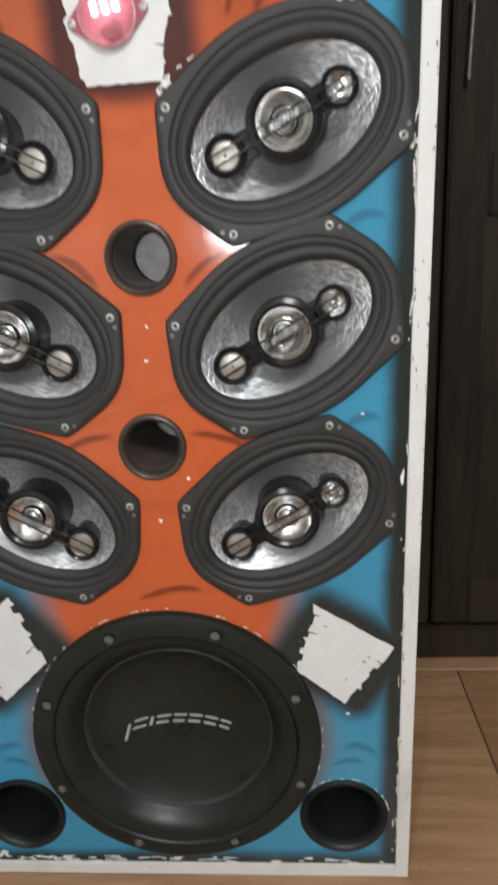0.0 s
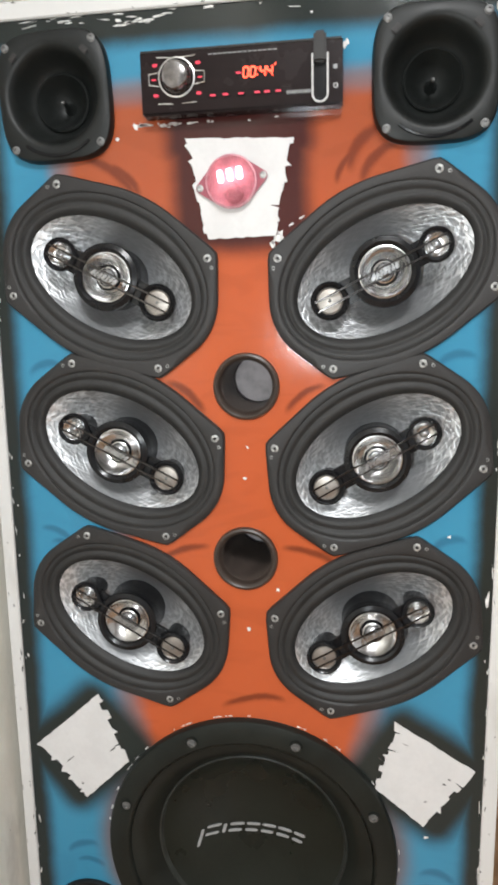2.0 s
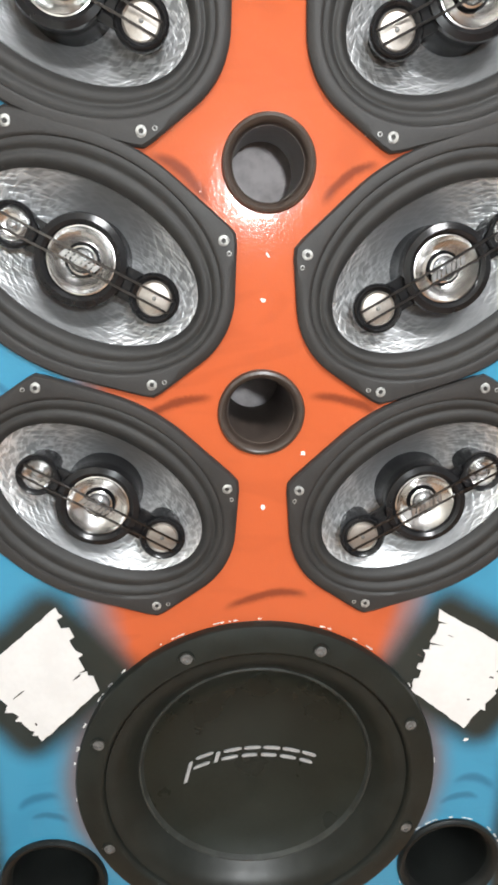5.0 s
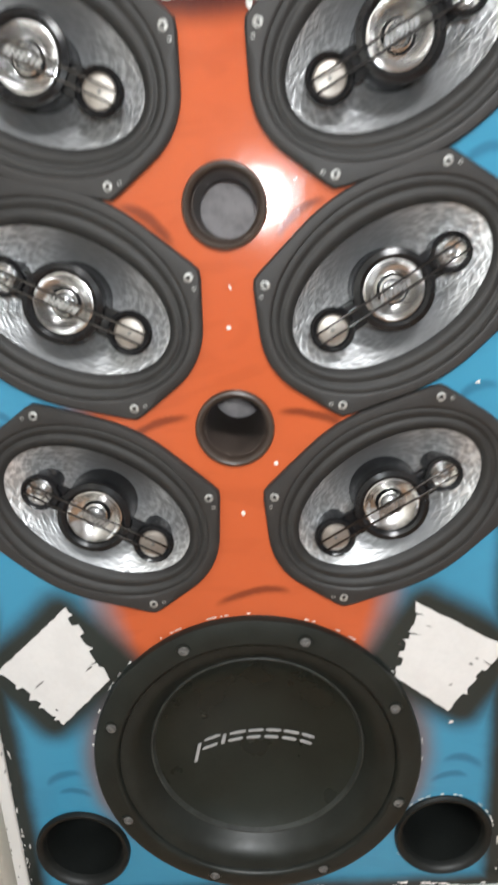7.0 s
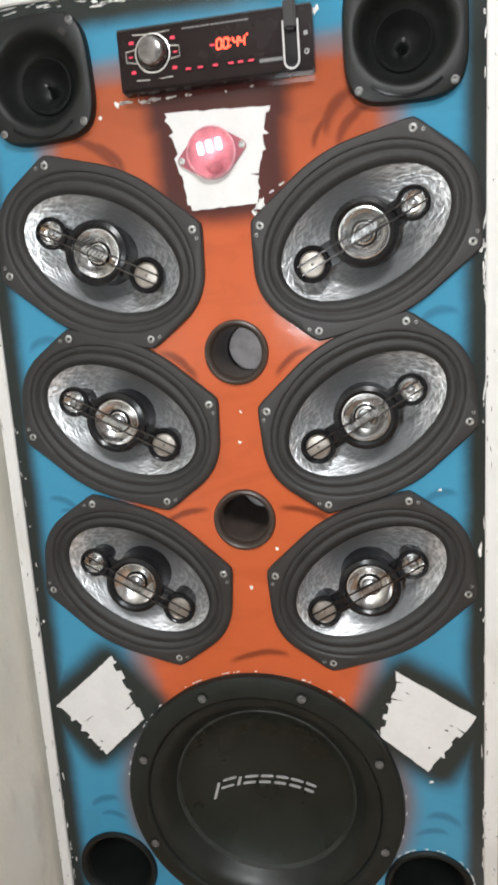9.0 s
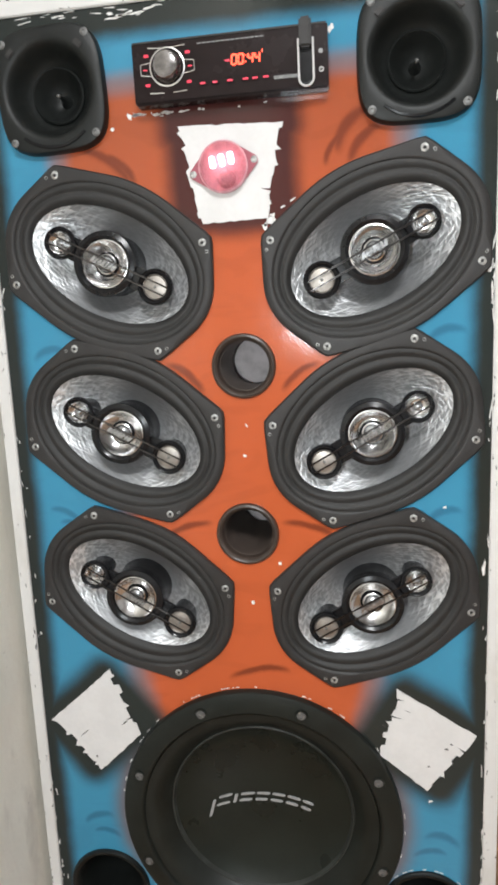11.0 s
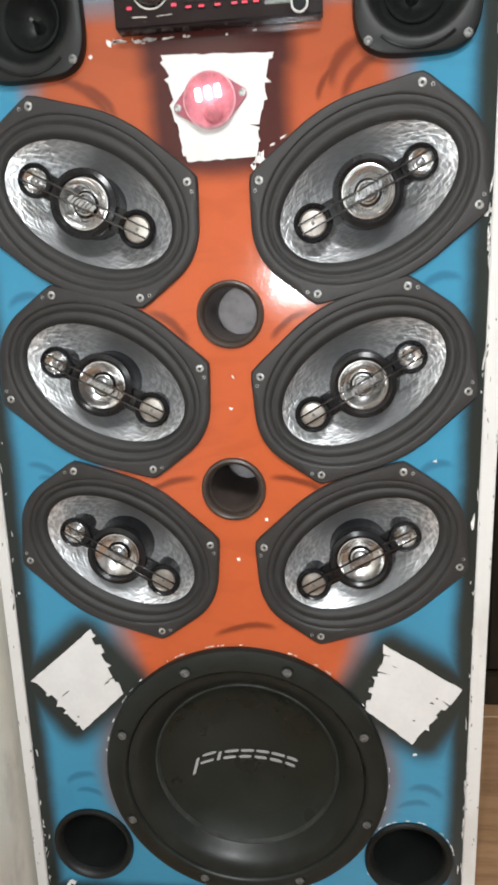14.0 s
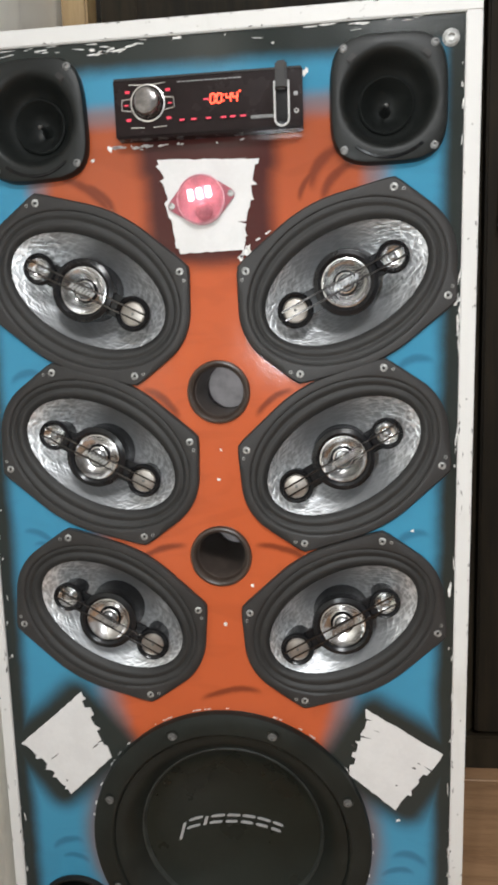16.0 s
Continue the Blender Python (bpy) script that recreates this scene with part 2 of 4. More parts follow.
def wood(name, light, dark, rough, grain=(1, 14, 14), scale=5.0, gloss=0.1, shine=0.5):
    m = Mat(name, light, rough)
    r = m.random()
    fibre = m.noise(scale, 5, 0.6, grain, warp=0.4)
    fine = m.noise(scale * 9, 3, 0.6, grain)
    broad = m.noise(2.2, 3)
    f = (fibre * 0.55 + fine * 0.25 + broad * 0.2 + (r - 0.5) * 0.16).ramp(0.36, 0.66)
    m.set("Base Color", m.mix(f, dark, light))
    m.set("Roughness", rough + (fine - 0.5) * 0.2)
    m.set("Coat Weight", gloss), m.set("Specular IOR Level", shine)
    return m.bump(fine, 0.2, 0.0008).m


PLASTER = plaster()
PLAIN = worn("plain_wall_paint", (0.72, 0.74, 0.76), 0.8, 0.92, 4).m
FLOOR = wood("wood_look_tile", (0.40, 0.235, 0.125), (0.235, 0.125, 0.062), 0.42, (1.2, 12, 12))
GROUT = worn("dark_grout", (0.10, 0.06, 0.035), 0.8).m
DARKWOOD = wood("dark_stained_wood", (0.027, 0.020, 0.011), (0.010, 0.008, 0.005), 0.7, (14, 14, 1), gloss=0.0, shine=0.2)
TRIM = wood("honey_wood", (0.42, 0.29, 0.14), (0.27, 0.17, 0.075), 0.5, (14, 14, 1))


# ---- building helpers ----
def part(name, bm, material, parent=None, label="", smooth=True):
    me = bpy.data.meshes.new(name)
    bmesh.ops.recalc_face_normals(bm, faces=bm.faces)
    bm.to_mesh(me)
    bm.free()
    me.materials.append(material)
    if smooth:
        me.shade_smooth()
        me.set_sharp_from_angle(angle=radians(38))
    ob = new(name, me)
    ob.parent = parent
    return tagged(ob, label)


def block(x0, x1, y0, y1, z0, z1, bevel=0.0, bm=None, segs=2):
    bm = bm or bmesh.new()
    made = bmesh.ops.create_cube(bm, size=1)["verts"]
    for v in made:
        v.co = Vector(((x0 + x1) / 2 + v.co.x * (x1 - x0), (y0 + y1) / 2 + v.co.y * (y1 - y0), (z0 + z1) / 2 + v.co.z * (z1 - z0)))
    if bevel:
        edges = list({e for v in made for e in v.link_edges})
        bmesh.ops.bevel(bm, geom=edges, offset=bevel, segments=segs, affect="EDGES")
    return bm


def bridge(bm, a, b):
    n = len(a)
    for k in range(n):
        bm.faces.new((a[k], a[(k + 1) % n], b[(k + 1) % n], b[k]))


def rings(levels, n=48, cx=0.0, cz=0.0, cap_last=False, cap_first=False, bm=None):
    """A turned shape about the y axis: levels of (half width, half height, y)."""
    bm = bm or bmesh.new()
    loops = []
    for a, b, y in levels:
        loops.append([bm.verts.new((cx + a * math.cos(2 * math.pi * k / n), y, cz + b * math.sin(2 * math.pi * k / n))) for k in range(n)])
    for p, q in zip(loops, loops[1:]):
        bridge(bm, p, q)
    if cap_last:
        bm.faces.new(loops[-1])
    if cap_first:
        bm.faces.new(loops[0])
    return bm


def turned(levels, n=48, **k):
    return rings([(r, r, y) for r, y in levels], n, **k)


def dome(r, height, y, n=24, steps=6, cx=0.0, cz=0.0, bm=None):
    """A cap that bulges towards -y from the plane y."""
    lv = [(r * math.cos(a), y - height * math.sin(a)) for a in (math.pi / 2 * k / steps for k in range(steps))]
    lv.append((r * 0.03, y - height))
    return turned(lv, n, cx=cx, cz=cz, cap_last=True, bm=bm)


def polygon(pts, y0, y1, bm=None):
    """A flat slab with the outline pts (x, z), its front at y0."""
    bm = bm or bmesh.new()
    front = [bm.verts.new((x, y0, z)) for x, z in pts]
    back = [bm.verts.new((x, y1, z)) for x, z in pts]
    bridge(bm, front, back)
    edges = [bm.edges.get((front[k], front[(k + 1) % len(front)])) for k in range(len(front))]
    bmesh.ops.triangle_fill(bm, edges=edges, use_beauty=True, normal=(0, -1, 0))
    return bm


def rod(a, b, r, n=8, bm=None):
    bm = bm or bmesh.new()
    a, b = Vector(a), Vector(b)
    m = Matrix.Translation((a + b) / 2) @ (b - a).to_track_quat("Z", "Y").to_matrix().to_4x4()
    bmesh.ops.create_cone(bm, cap_ends=True, segments=n, radius1=r, radius2=r, depth=(b - a).length, matrix=m)
    return bm


def screw_mesh(r):
    """A pan head with a crossed recess, its seat at y = 0."""
    bm = turned([(r * 1.15, 0.0), (r * 1.15, -r * 0.10), (r * 1.0, -r * 0.14), (r * 0.97, -r * 0.30), (r * 0.86, -r * 0.36), (r * 0.48, -r * 0.37), (r * 0.42, -r * 0.12), (r * 0.05, -r * 0.08)], 18, cap_last=True)
    return bm


def add_screw(parent, x, y, z, r, turn=0.0, label="", mat=None):
    ob = part("screw", screw_mesh(r), mat or SCREW, parent, label)
    ob.matrix_local = pose(x, y, z, 0, turn, 0)
    return ob


def ragged(corners, step, depth, seed):
    """A torn outline through the corners: slanting teeth, steps and thin slits on the rough sides."""
    rnd = random.Random(seed)
    out = []
    for p, q, rough in corners:
        p, q = Vector(p), Vector(q)
        d = q - p
        way = d.normalized()
        nrm = Vector((-way.y, way.x))
        out.append(tuple(p))
        if not rough:
            k = max(2, int(d.length / 0.005))
            for i in range(1, k):
                out.append(tuple(p + d * (i / k) + nrm * rnd.uniform(-0.0006, 0.0006)))
            continue
        s, off = step * rnd.uniform(0.3, 0.7), 0.0
        while s < d.length - step * 0.7:
            a = p + way * s
            kind = rnd.random()
            if kind < 0.22:
                # a tooth: a slow slant outwards, then a sharp step back
                tip = rnd.uniform(0.2, 0.6) * depth
                run = step * rnd.uniform(0.5, 1.0)
                out.append(tuple(a + nrm * off))
                out.append(tuple(a + way * run * 0.5 + nrm * (off * 0.4 + tip * 0.5 + rnd.uniform(-0.0005, 0.0005))))
                out.append(tuple(a + way * run - nrm * tip))
                off = rnd.uniform(0.1, 0.7) * depth
                out.append(tuple(a + way * (run + 0.0012) + nrm * off))
                s += run + 0.0022
            elif kind < 0.34:
                # a thin slit that runs inwards
                deep = nrm * (off + rnd.uniform(1.2, 2.6) * depth)
                out.append(tuple(a + nrm * off))
                out.append(tuple(a + deep + way * 0.0012))
                out.append(tuple(a + way * 0.0022 + nrm * off * 0.6))
                s += step * rnd.uniform(0.4, 0.8)
            else:
                # a small step
                out.append(tuple(a + nrm * off))
                off = rnd.uniform(-0.5, 0.9) * depth
                out.append(tuple(a + nrm * off + way * rnd.uniform(0.0008, 0.0026)))
                s += step * rnd.uniform(0.3, 1.2)
    return out


# ---- the room ----
def room():
    def wall(name, b, mat, label):
        return tagged(part(name, b, mat, None, smooth=False), label, name.split("_")[0], kind="structure")
    wall("wall_west", block(-0.45, -0.263, -3.2, 1.0, 0, 2.6), PLASTER, "stained off-white plaster wall close beside the speaker box")
    wall("wall_north", block(-0.256, 2.8, 1.0, 1.15, 0, 2.6), PLAIN, "plain off-white wall, unseen, added to close the room behind the wardrobe")
    # the next three are unseen, added to close the room and bounce neutral light
    wall("wall_east", block(2.8, 2.95, -3.2, 1.15, 0, 2.6), PLAIN, "plain off-white wall, unseen, added to close the room")
    wall("wall_south", block(-0.45, 2.95, -3.35, -3.2, 0, 2.6), PLAIN, "plain off-white wall, unseen, added to close the room")
    wall("ceiling", block(-0.45, 2.95, -3.35, 1.15, 2.6, 2.7), PLAIN, "plain off-white ceiling, unseen, added to close the room")
    wall("floor", block(-0.45, 2.95, -3.35, 1.15, -0.06, -0.003), GROUT, "floor of brown wood-look tiles with dark joints")


room()


# ---- the box ----
BOTTOM_IN, TOP_IN, TOP_OUT = 0.016, 0.997, 1.012
FRONT, BACK = -0.003, 0.30


def left_in(z): return -0.2432 + 0.0115 * z
def left_out(z): return -0.2550 + 0.0100 * z
def right_in(z): return 0.2275 + 0.0065 * z
def right_out(z): return 0.2412 + 0.0070 * z


COAX = [(0.1275, 0.771, 26.5), (0.123, 0.606, 30), (0.1205, 0.437, 29.5), (-0.1215, 0.774, 153), (-0.120, 0.612, 152), (-0.120, 0.441, 149.6)]
SUB = (-0.0035, 0.1840)
PORTS = [(0.0035, 0.6725, 0.031), (-0.001, 0.5055, 0.0315), (-0.182, 0.083, 0.0465), (0.171, 0.083, 0.047)]
TWEETERS = [(0.167, 0.929), (-0.161, 0.931)]


def slanted(x0, x1, y0, y1, z0, z1, bevel):
    """A board whose side faces follow x0(z) and x1(z)."""
    bm = bmesh.new()
    made = bmesh.ops.create_cube(bm, size=1)["verts"]
    for v in made:
        z = z1 if v.co.z > 0 else z0
        v.co = Vector(((x1 if v.co.x > 0 else x0)(z), y1 if v.co.y > 0 else y0, z))
    bmesh.ops.bevel(bm, geom=list(bm.edges), offset=bevel, segments=2, affect="EDGES")
    return bm


def front_panel_mesh():
    """The front board with a round or oval hole for every driver and port."""
    bm = bmesh.new()
    def loop(pts):
        vs = [bm.verts.new((x, 0.0, z)) for x, z in pts]
        return [bm.edges.new((vs[k], vs[(k + 1) % len(vs)])) for k in range(len(vs))]
    def oval(cx, cz, a, b, ang=0.0, n=40):
        c, s = math.cos(radians(ang)), math.sin(radians(ang))
        return [(cx + a * math.cos(t) * c - b * math.sin(t) * s, cz + a * math.cos(t) * s + b * math.sin(t) * c) for t in (2 * math.pi * k / n for k in range(n))]
    edges = loop([(left_in(BOTTOM_IN), BOTTOM_IN), (right_in(BOTTOM_IN), BOTTOM_IN), (right_in(TOP_IN), TOP_IN), (left_in(TOP_IN), TOP_IN)])
    for cx, cz, ang in COAX:
        edges += loop(oval(cx, cz, 0.090, 0.064, ang))
    edges += loop(oval(*SUB, 0.128, 0.128, n=64))
    for cx, cz, r in PORTS:
        edges += loop(oval(cx, cz, r * 0.86, r * 0.86))
    for cx, cz in TWEETERS:
        edges += loop(oval(cx, cz, 0.041, 0.041))
    bmesh.ops.triangle_fill(bm, edges=edges, use_beauty=True)
    made = bmesh.ops.extrude_face_region(bm, geom=list(bm.faces))
    for v in made["geom"]:
        if isinstance(v, bmesh.types.BMVert):
            v.co.y = 0.016
    return bm


def speaker_box():
    box = tagged(new("speaker_box"), "tall speaker box with airbrushed orange and blue front, scuffed white edges", "speaker box")
    part("side_panel", slanted(left_out, left_in, FRONT, BACK, 0.0, TOP_IN, 0.0009), WHITE, box)
    part("side_panel", slanted(right_in, right_out, FRONT, BACK, 0.0, TOP_IN, 0.0009), WHITE, box)
    part("top_panel", block(left_out(TOP_IN), right_out(TOP_IN), FRONT, BACK, TOP_IN, TOP_OUT, 0.0009), WHITE, box)
    part("bottom_panel", block(left_in(0.0), right_in(0.0), FRONT, BACK, 0.0005, BOTTOM_IN, 0.0009), WHITE, box)
    part("back_panel", block(left_in(1.0), right_in(0.0), BACK - 0.014, BACK - 0.002, BOTTOM_IN, TOP_IN), RAW, box, "raw board")
    part("wadding", block(left_in(1.0), right_in(0.0), 0.100, 0.112, 0.59, TOP_IN), WADDING, box, "grey wadding inside the box")
    part("wadding", block(left_in(1.0), right_in(0.0), 0.150, 0.162, 0.36, 0.589), WADDING, box, "grey wadding inside the box")
    part("front_panel", front_panel_mesh(), PANEL, box, "glossy airbrushed orange, blue and black board", smooth=False)
    patches = [
        ([((0.1430, 0.341), (0.2215, 0.2915), 0), ((0.2215, 0.2915), (0.2130, 0.2770), 0), ((0.2130, 0.2770), (0.1730, 0.2260), 1), ((0.1730, 0.2260), (0.1250, 0.2660), 0), ((0.1250, 0.2660), (0.1430, 0.341), 1)], 4),
        ([((-0.160, 0.353), (-0.131, 0.277), 1), ((-0.131, 0.277), (-0.180, 0.231), 0), ((-0.180, 0.231), (-0.2315, 0.291), 1), ((-0.2315, 0.291), (-0.160, 0.353), 0)], 9),
        ([((-0.046, 0.891), (0.050, 0.887), 0), ((0.050, 0.887), (0.033, 0.806), 1), ((0.033, 0.806), (-0.028, 0.805), 0), ((-0.028, 0.805), (-0.047, 0.891), 1)], 5),
    ]
    for corners, seed in patches:
        part("paint_patch", polygon(ragged(corners, 0.0115, -0.0050, seed), -0.0007, 0.001), PATCH, box, "ragged white paint patch", smooth=False)
    return box


def flake(bm, rnd, x, z, w, hgt, ang=0.0, y=-0.0006):
    """One irregular paint chip."""
    n = rnd.randint(6, 10)
    c, s = math.cos(ang), math.sin(ang)
    pts = []
    for k in range(n):
        t = 2 * math.pi * k / n
        r = rnd.uniform(0.3, 1.0)
        u, v = w * r * math.cos(t), hgt * r * math.sin(t)
        pts.append((x + u * c - v * s, z + u * s + v * c))
    polygon(pts, y, 0.001, bm)


def chips(box):
    """Chipped paint along the seams of the front board."""
    rnd = random.Random(11)
    bm = bmesh.new()
    for _ in range(40):
        # along the seam they run into the white edge
        z = rnd.choice((rnd.uniform(0.02, 0.99), rnd.uniform(0.04, 0.42), rnd.uniform(0.70, 0.80)))
        flake(bm, rnd, right_in(z) - abs(rnd.gauss(0.0, 0.0013)), z, rnd.uniform(0.0004, 0.0015), rnd.uniform(0.0015, 0.016), rnd.gauss(0, 0.08))
    for _ in range(34):
        z = rnd.choice((rnd.uniform(0.02, 0.99), rnd.uniform(0.03, 0.16), rnd.uniform(0.42, 0.62)))
        flake(bm, rnd, left_in(z) + abs(rnd.gauss(0.0, 0.0032)), z, rnd.uniform(0.0003, 0.0011), rnd.uniform(0.001, 0.006), rnd.gauss(0, 0.2))
    flake(bm, rnd, left_in(0.95) + 0.005, 0.952, 0.003, 0.020)
    for _ in range(30):
        x = rnd.choice((rnd.uniform(-0.22, 0.22), rnd.uniform(-0.19, -0.10), rnd.uniform(0.10, 0.2)))
        flake(bm, rnd, x, TOP_IN - abs(rnd.gauss(0.0, 0.004)), rnd.uniform(0.001, 0.013), rnd.uniform(0.0004, 0.0015), rnd.gauss(0, 0.06))
    for _ in range(14):
        z = rnd.uniform(0.925, 0.975)
        flake(bm, rnd, left_in(z) + rnd.uniform(0.003, 0.007), z, rnd.uniform(0.0006, 0.0016), rnd.uniform(0.002, 0.009), rnd.gauss(0, 0.1))
    for _ in range(9):
        # one broad scrape
        flake(bm, rnd, rnd.uniform(-0.105, -0.06), TOP_IN - rnd.uniform(0.004, 0.012), rnd.uniform(0.003, 0.012), rnd.uniform(0.0007, 0.0020), rnd.gauss(0, 0.1))
    for _ in range(50):
        x = rnd.uniform(-0.22, 0.215)
        flake(bm, rnd, x, BOTTOM_IN + rnd.uniform(0.0, 0.007), rnd.uniform(0.002, 0.012), rnd.uniform(0.0006, 0.0022))
    for _ in range(34):
        a = rnd.choice((rnd.uniform(30, 160), rnd.uniform(95, 175), rnd.uniform(0, 360)))
        t = radians(a)
        flake(bm, rnd, SUB[0] + 0.1537 * math.cos(t), SUB[1] + 0.1537 * math.sin(t), rnd.uniform(0.001, 0.005), rnd.uniform(0.0005, 0.0013), t + math.pi / 2)
    for _ in range(26):
        x = rnd.choice((rnd.uniform(-0.09, 0.09), rnd.uniform(-0.085, -0.03)))
        flake(bm, rnd, x, 0.9050 + abs(rnd.gauss(0, 0.0016)) * -1.0, rnd.uniform(0.001, 0.006), rnd.uniform(0.0006, 0.0020))
    flake(bm, rnd, -0.084, 0.904, 0.004, 0.003), flake(bm, rnd, 0.094, 0.958, 0.003, 0.006)
    for cx, cz, r in PORTS[3:]:
        for _ in range(26):
            t = radians(rnd.choice((rnd.uniform(10, 170), rnd.uniform(200, 300))))
            flake(bm, rnd, cx + (r + 0.0016) * math.cos(t), cz + (r + 0.0016) * math.sin(t), rnd.uniform(0.002, 0.005), rnd.uniform(0.0004, 0.0010), t + math.pi / 2)
    for x, z, w, hh, a in ((0.0360, 0.8040, 0.0088, 0.0050, 0.75), (0.0300, 0.7975, 0.0036, 0.0070, 0.2), (0.047, 0.815, 0.0045, 0.0012, 0.55), (0.056, 0.8205, 0.004, 0.0009, 0.5),
                           (0.0285, 0.786, 0.0010, 0.004, 0.0), (0.2285, 0.752, 0.0034, 0.0085, -0.15), (0.2300, 0.736, 0.0012, 0.006, 0.0), (0.2265, 0.470, 0.0024, 0.0100, -0.1), (-0.0895, 0.9035, 0.0050, 0.0034, -0.6), (-0.2130, 0.0270, 0.0075, 0.0050, 0.2), (-0.2180, 0.0235, 0.0040, 0.0040, 0.0)):
        flake(bm, rnd, x, z, w, hh, a)
    for x, z in ((0.0, 0.432), (0.176, 0.214), (0.19, 0.531), (0.032, 0.811), (0.036, 0.808), (0.0305, 0.8), (0.03, 0.474), (-0.108, 0.894), (-0.152, 0.222), (-0.14, 0.225), (0.084, 0.683), (0.067, 0.69), (0.0, 0.585), (0.003, 0.615)):
        flake(bm, rnd, x, z, rnd.uniform(0.0015, 0.003), rnd.uniform(0.0018, 0.0032), rnd.uniform(0, 3))
    tagged(part("chipped_paint", bm, CHIP, box, "chipped white paint along the seams", smooth=False), kind="stuff")


def tears(box):
    """Thin black gaps in the white patches, along the tape's edge."""
    rnd = random.Random(31)
    bm = bmesh.new()
    for x, z, half, thick, ang in ((-0.1960, 0.2756, 0.0115, 0.0008, 0.64), (-0.1477, 0.2905, 0.0080, 0.0011, 0.62), (-0.1835, 0.2480, 0.0022, 0.0016, 0.9), (0.1540, 0.3163, 0.0036, 0.0007, -0.5),
                                   (0.1970, 0.2808, 0.0024, 0.0010, -0.5), (0.1920, 0.2755, 0.0032, 0.0014, -0.3), (0.1741, 0.2546, 0.0022, 0.0010, 0.2), (0.1300, 0.2990, 0.0030, 0.0008, -0.6)):
        flake(bm, rnd, x, z, half, thick, ang, -0.0011)
    tagged(part("tear_mark", bm, NICK, box, "thin dark gaps in the white patches", smooth=False), kind="stuff")


def scuffs(box):
    """Dark nicks where the white edge paint is knocked off."""
    rnd = random.Random(23)
    bm = bmesh.new()
    for _ in range(70):
        z = rnd.uniform(0.03, 0.99)
        lo, hi = (left_out(z), left_in(z)) if rnd.random() < 0.5 else (right_in(z), right_out(z))
        x = rnd.choice((lo + 0.0012, hi - 0.0012, rnd.uniform(lo + 0.002, hi - 0.002)))
        flake(bm, rnd, x, z, rnd.uniform(0.0003, 0.0009), rnd.uniform(0.0008, 0.0045), rnd.uniform(-0.2, 0.2), FRONT - 0.0003)
    for _ in range(26):
        x = rnd.uniform(-0.23, 0.24)
        flake(bm, rnd, x, rnd.choice((TOP_IN + 0.0015, TOP_OUT - 0.0012)), rnd.uniform(0.0008, 0.004), rnd.uniform(0.0003, 0.0008), 0.0, FRONT - 0.0003)
    tagged(part("scuffed_paint", bm, NICK, box, "dark nicks in the white edge paint", smooth=False), kind="stuff")


BOX = speaker_box()
chips(BOX)
tears(BOX)
scuffs(BOX)
add_screw(BOX, 0.2215, -0.0005, 0.977, 0.0066, 20, "large white-painted screw")


# ---- drivers ----
def hull(points):
    pts = sorted(set(points))
    def half(seq):
        out = []
        for p in seq:
            while len(out) > 1 and (out[-1][0] - out[-2][0]) * (p[1] - out[-2][1]) - (out[-1][1] - out[-2][1]) * (p[0] - out[-2][0]) <= 0:
                out.pop()
            out.append(p)
        return out[:-1]
    return half(pts) + half(pts[::-1])


def eared_outline(n):
    """The rim's outline: an oval with four screw ears, as n points at even angles."""
    pts = [(0.1062 * math.cos(t), 0.0785 * math.sin(t)) for t in (2 * math.pi * k / 120 for k in range(120))]
    for sx in (-1, 1):
        for sz in (-1, 1):
            pts += [(sx * 0.0765 + 0.0085 * math.cos(t), sz * 0.056 + 0.0085 * math.sin(t)) for t in (2 * math.pi * k / 24 for k in range(24))]
    h = hull(pts)
    out = []
    for k in range(n):
        d = Vector((math.cos(2 * math.pi * k / n), math.sin(2 * math.pi * k / n)))
        best = 0.0
        for p, q in zip(h, h[1:] + h[:1]):
            p, e = Vector(p), Vector(q) - Vector(p)
            det = d.x * -e.y + d.y * e.x
            if abs(det) > 1e-12:
                r, u = (p.x * -e.y + p.y * e.x) / det, (d.x * p.y - d.y * p.x) / det
                if -1e-6 <= u <= 1 + 1e-6 and r > best:
                    best = r
        out.append((d.x * best, d.y * best))
    return out


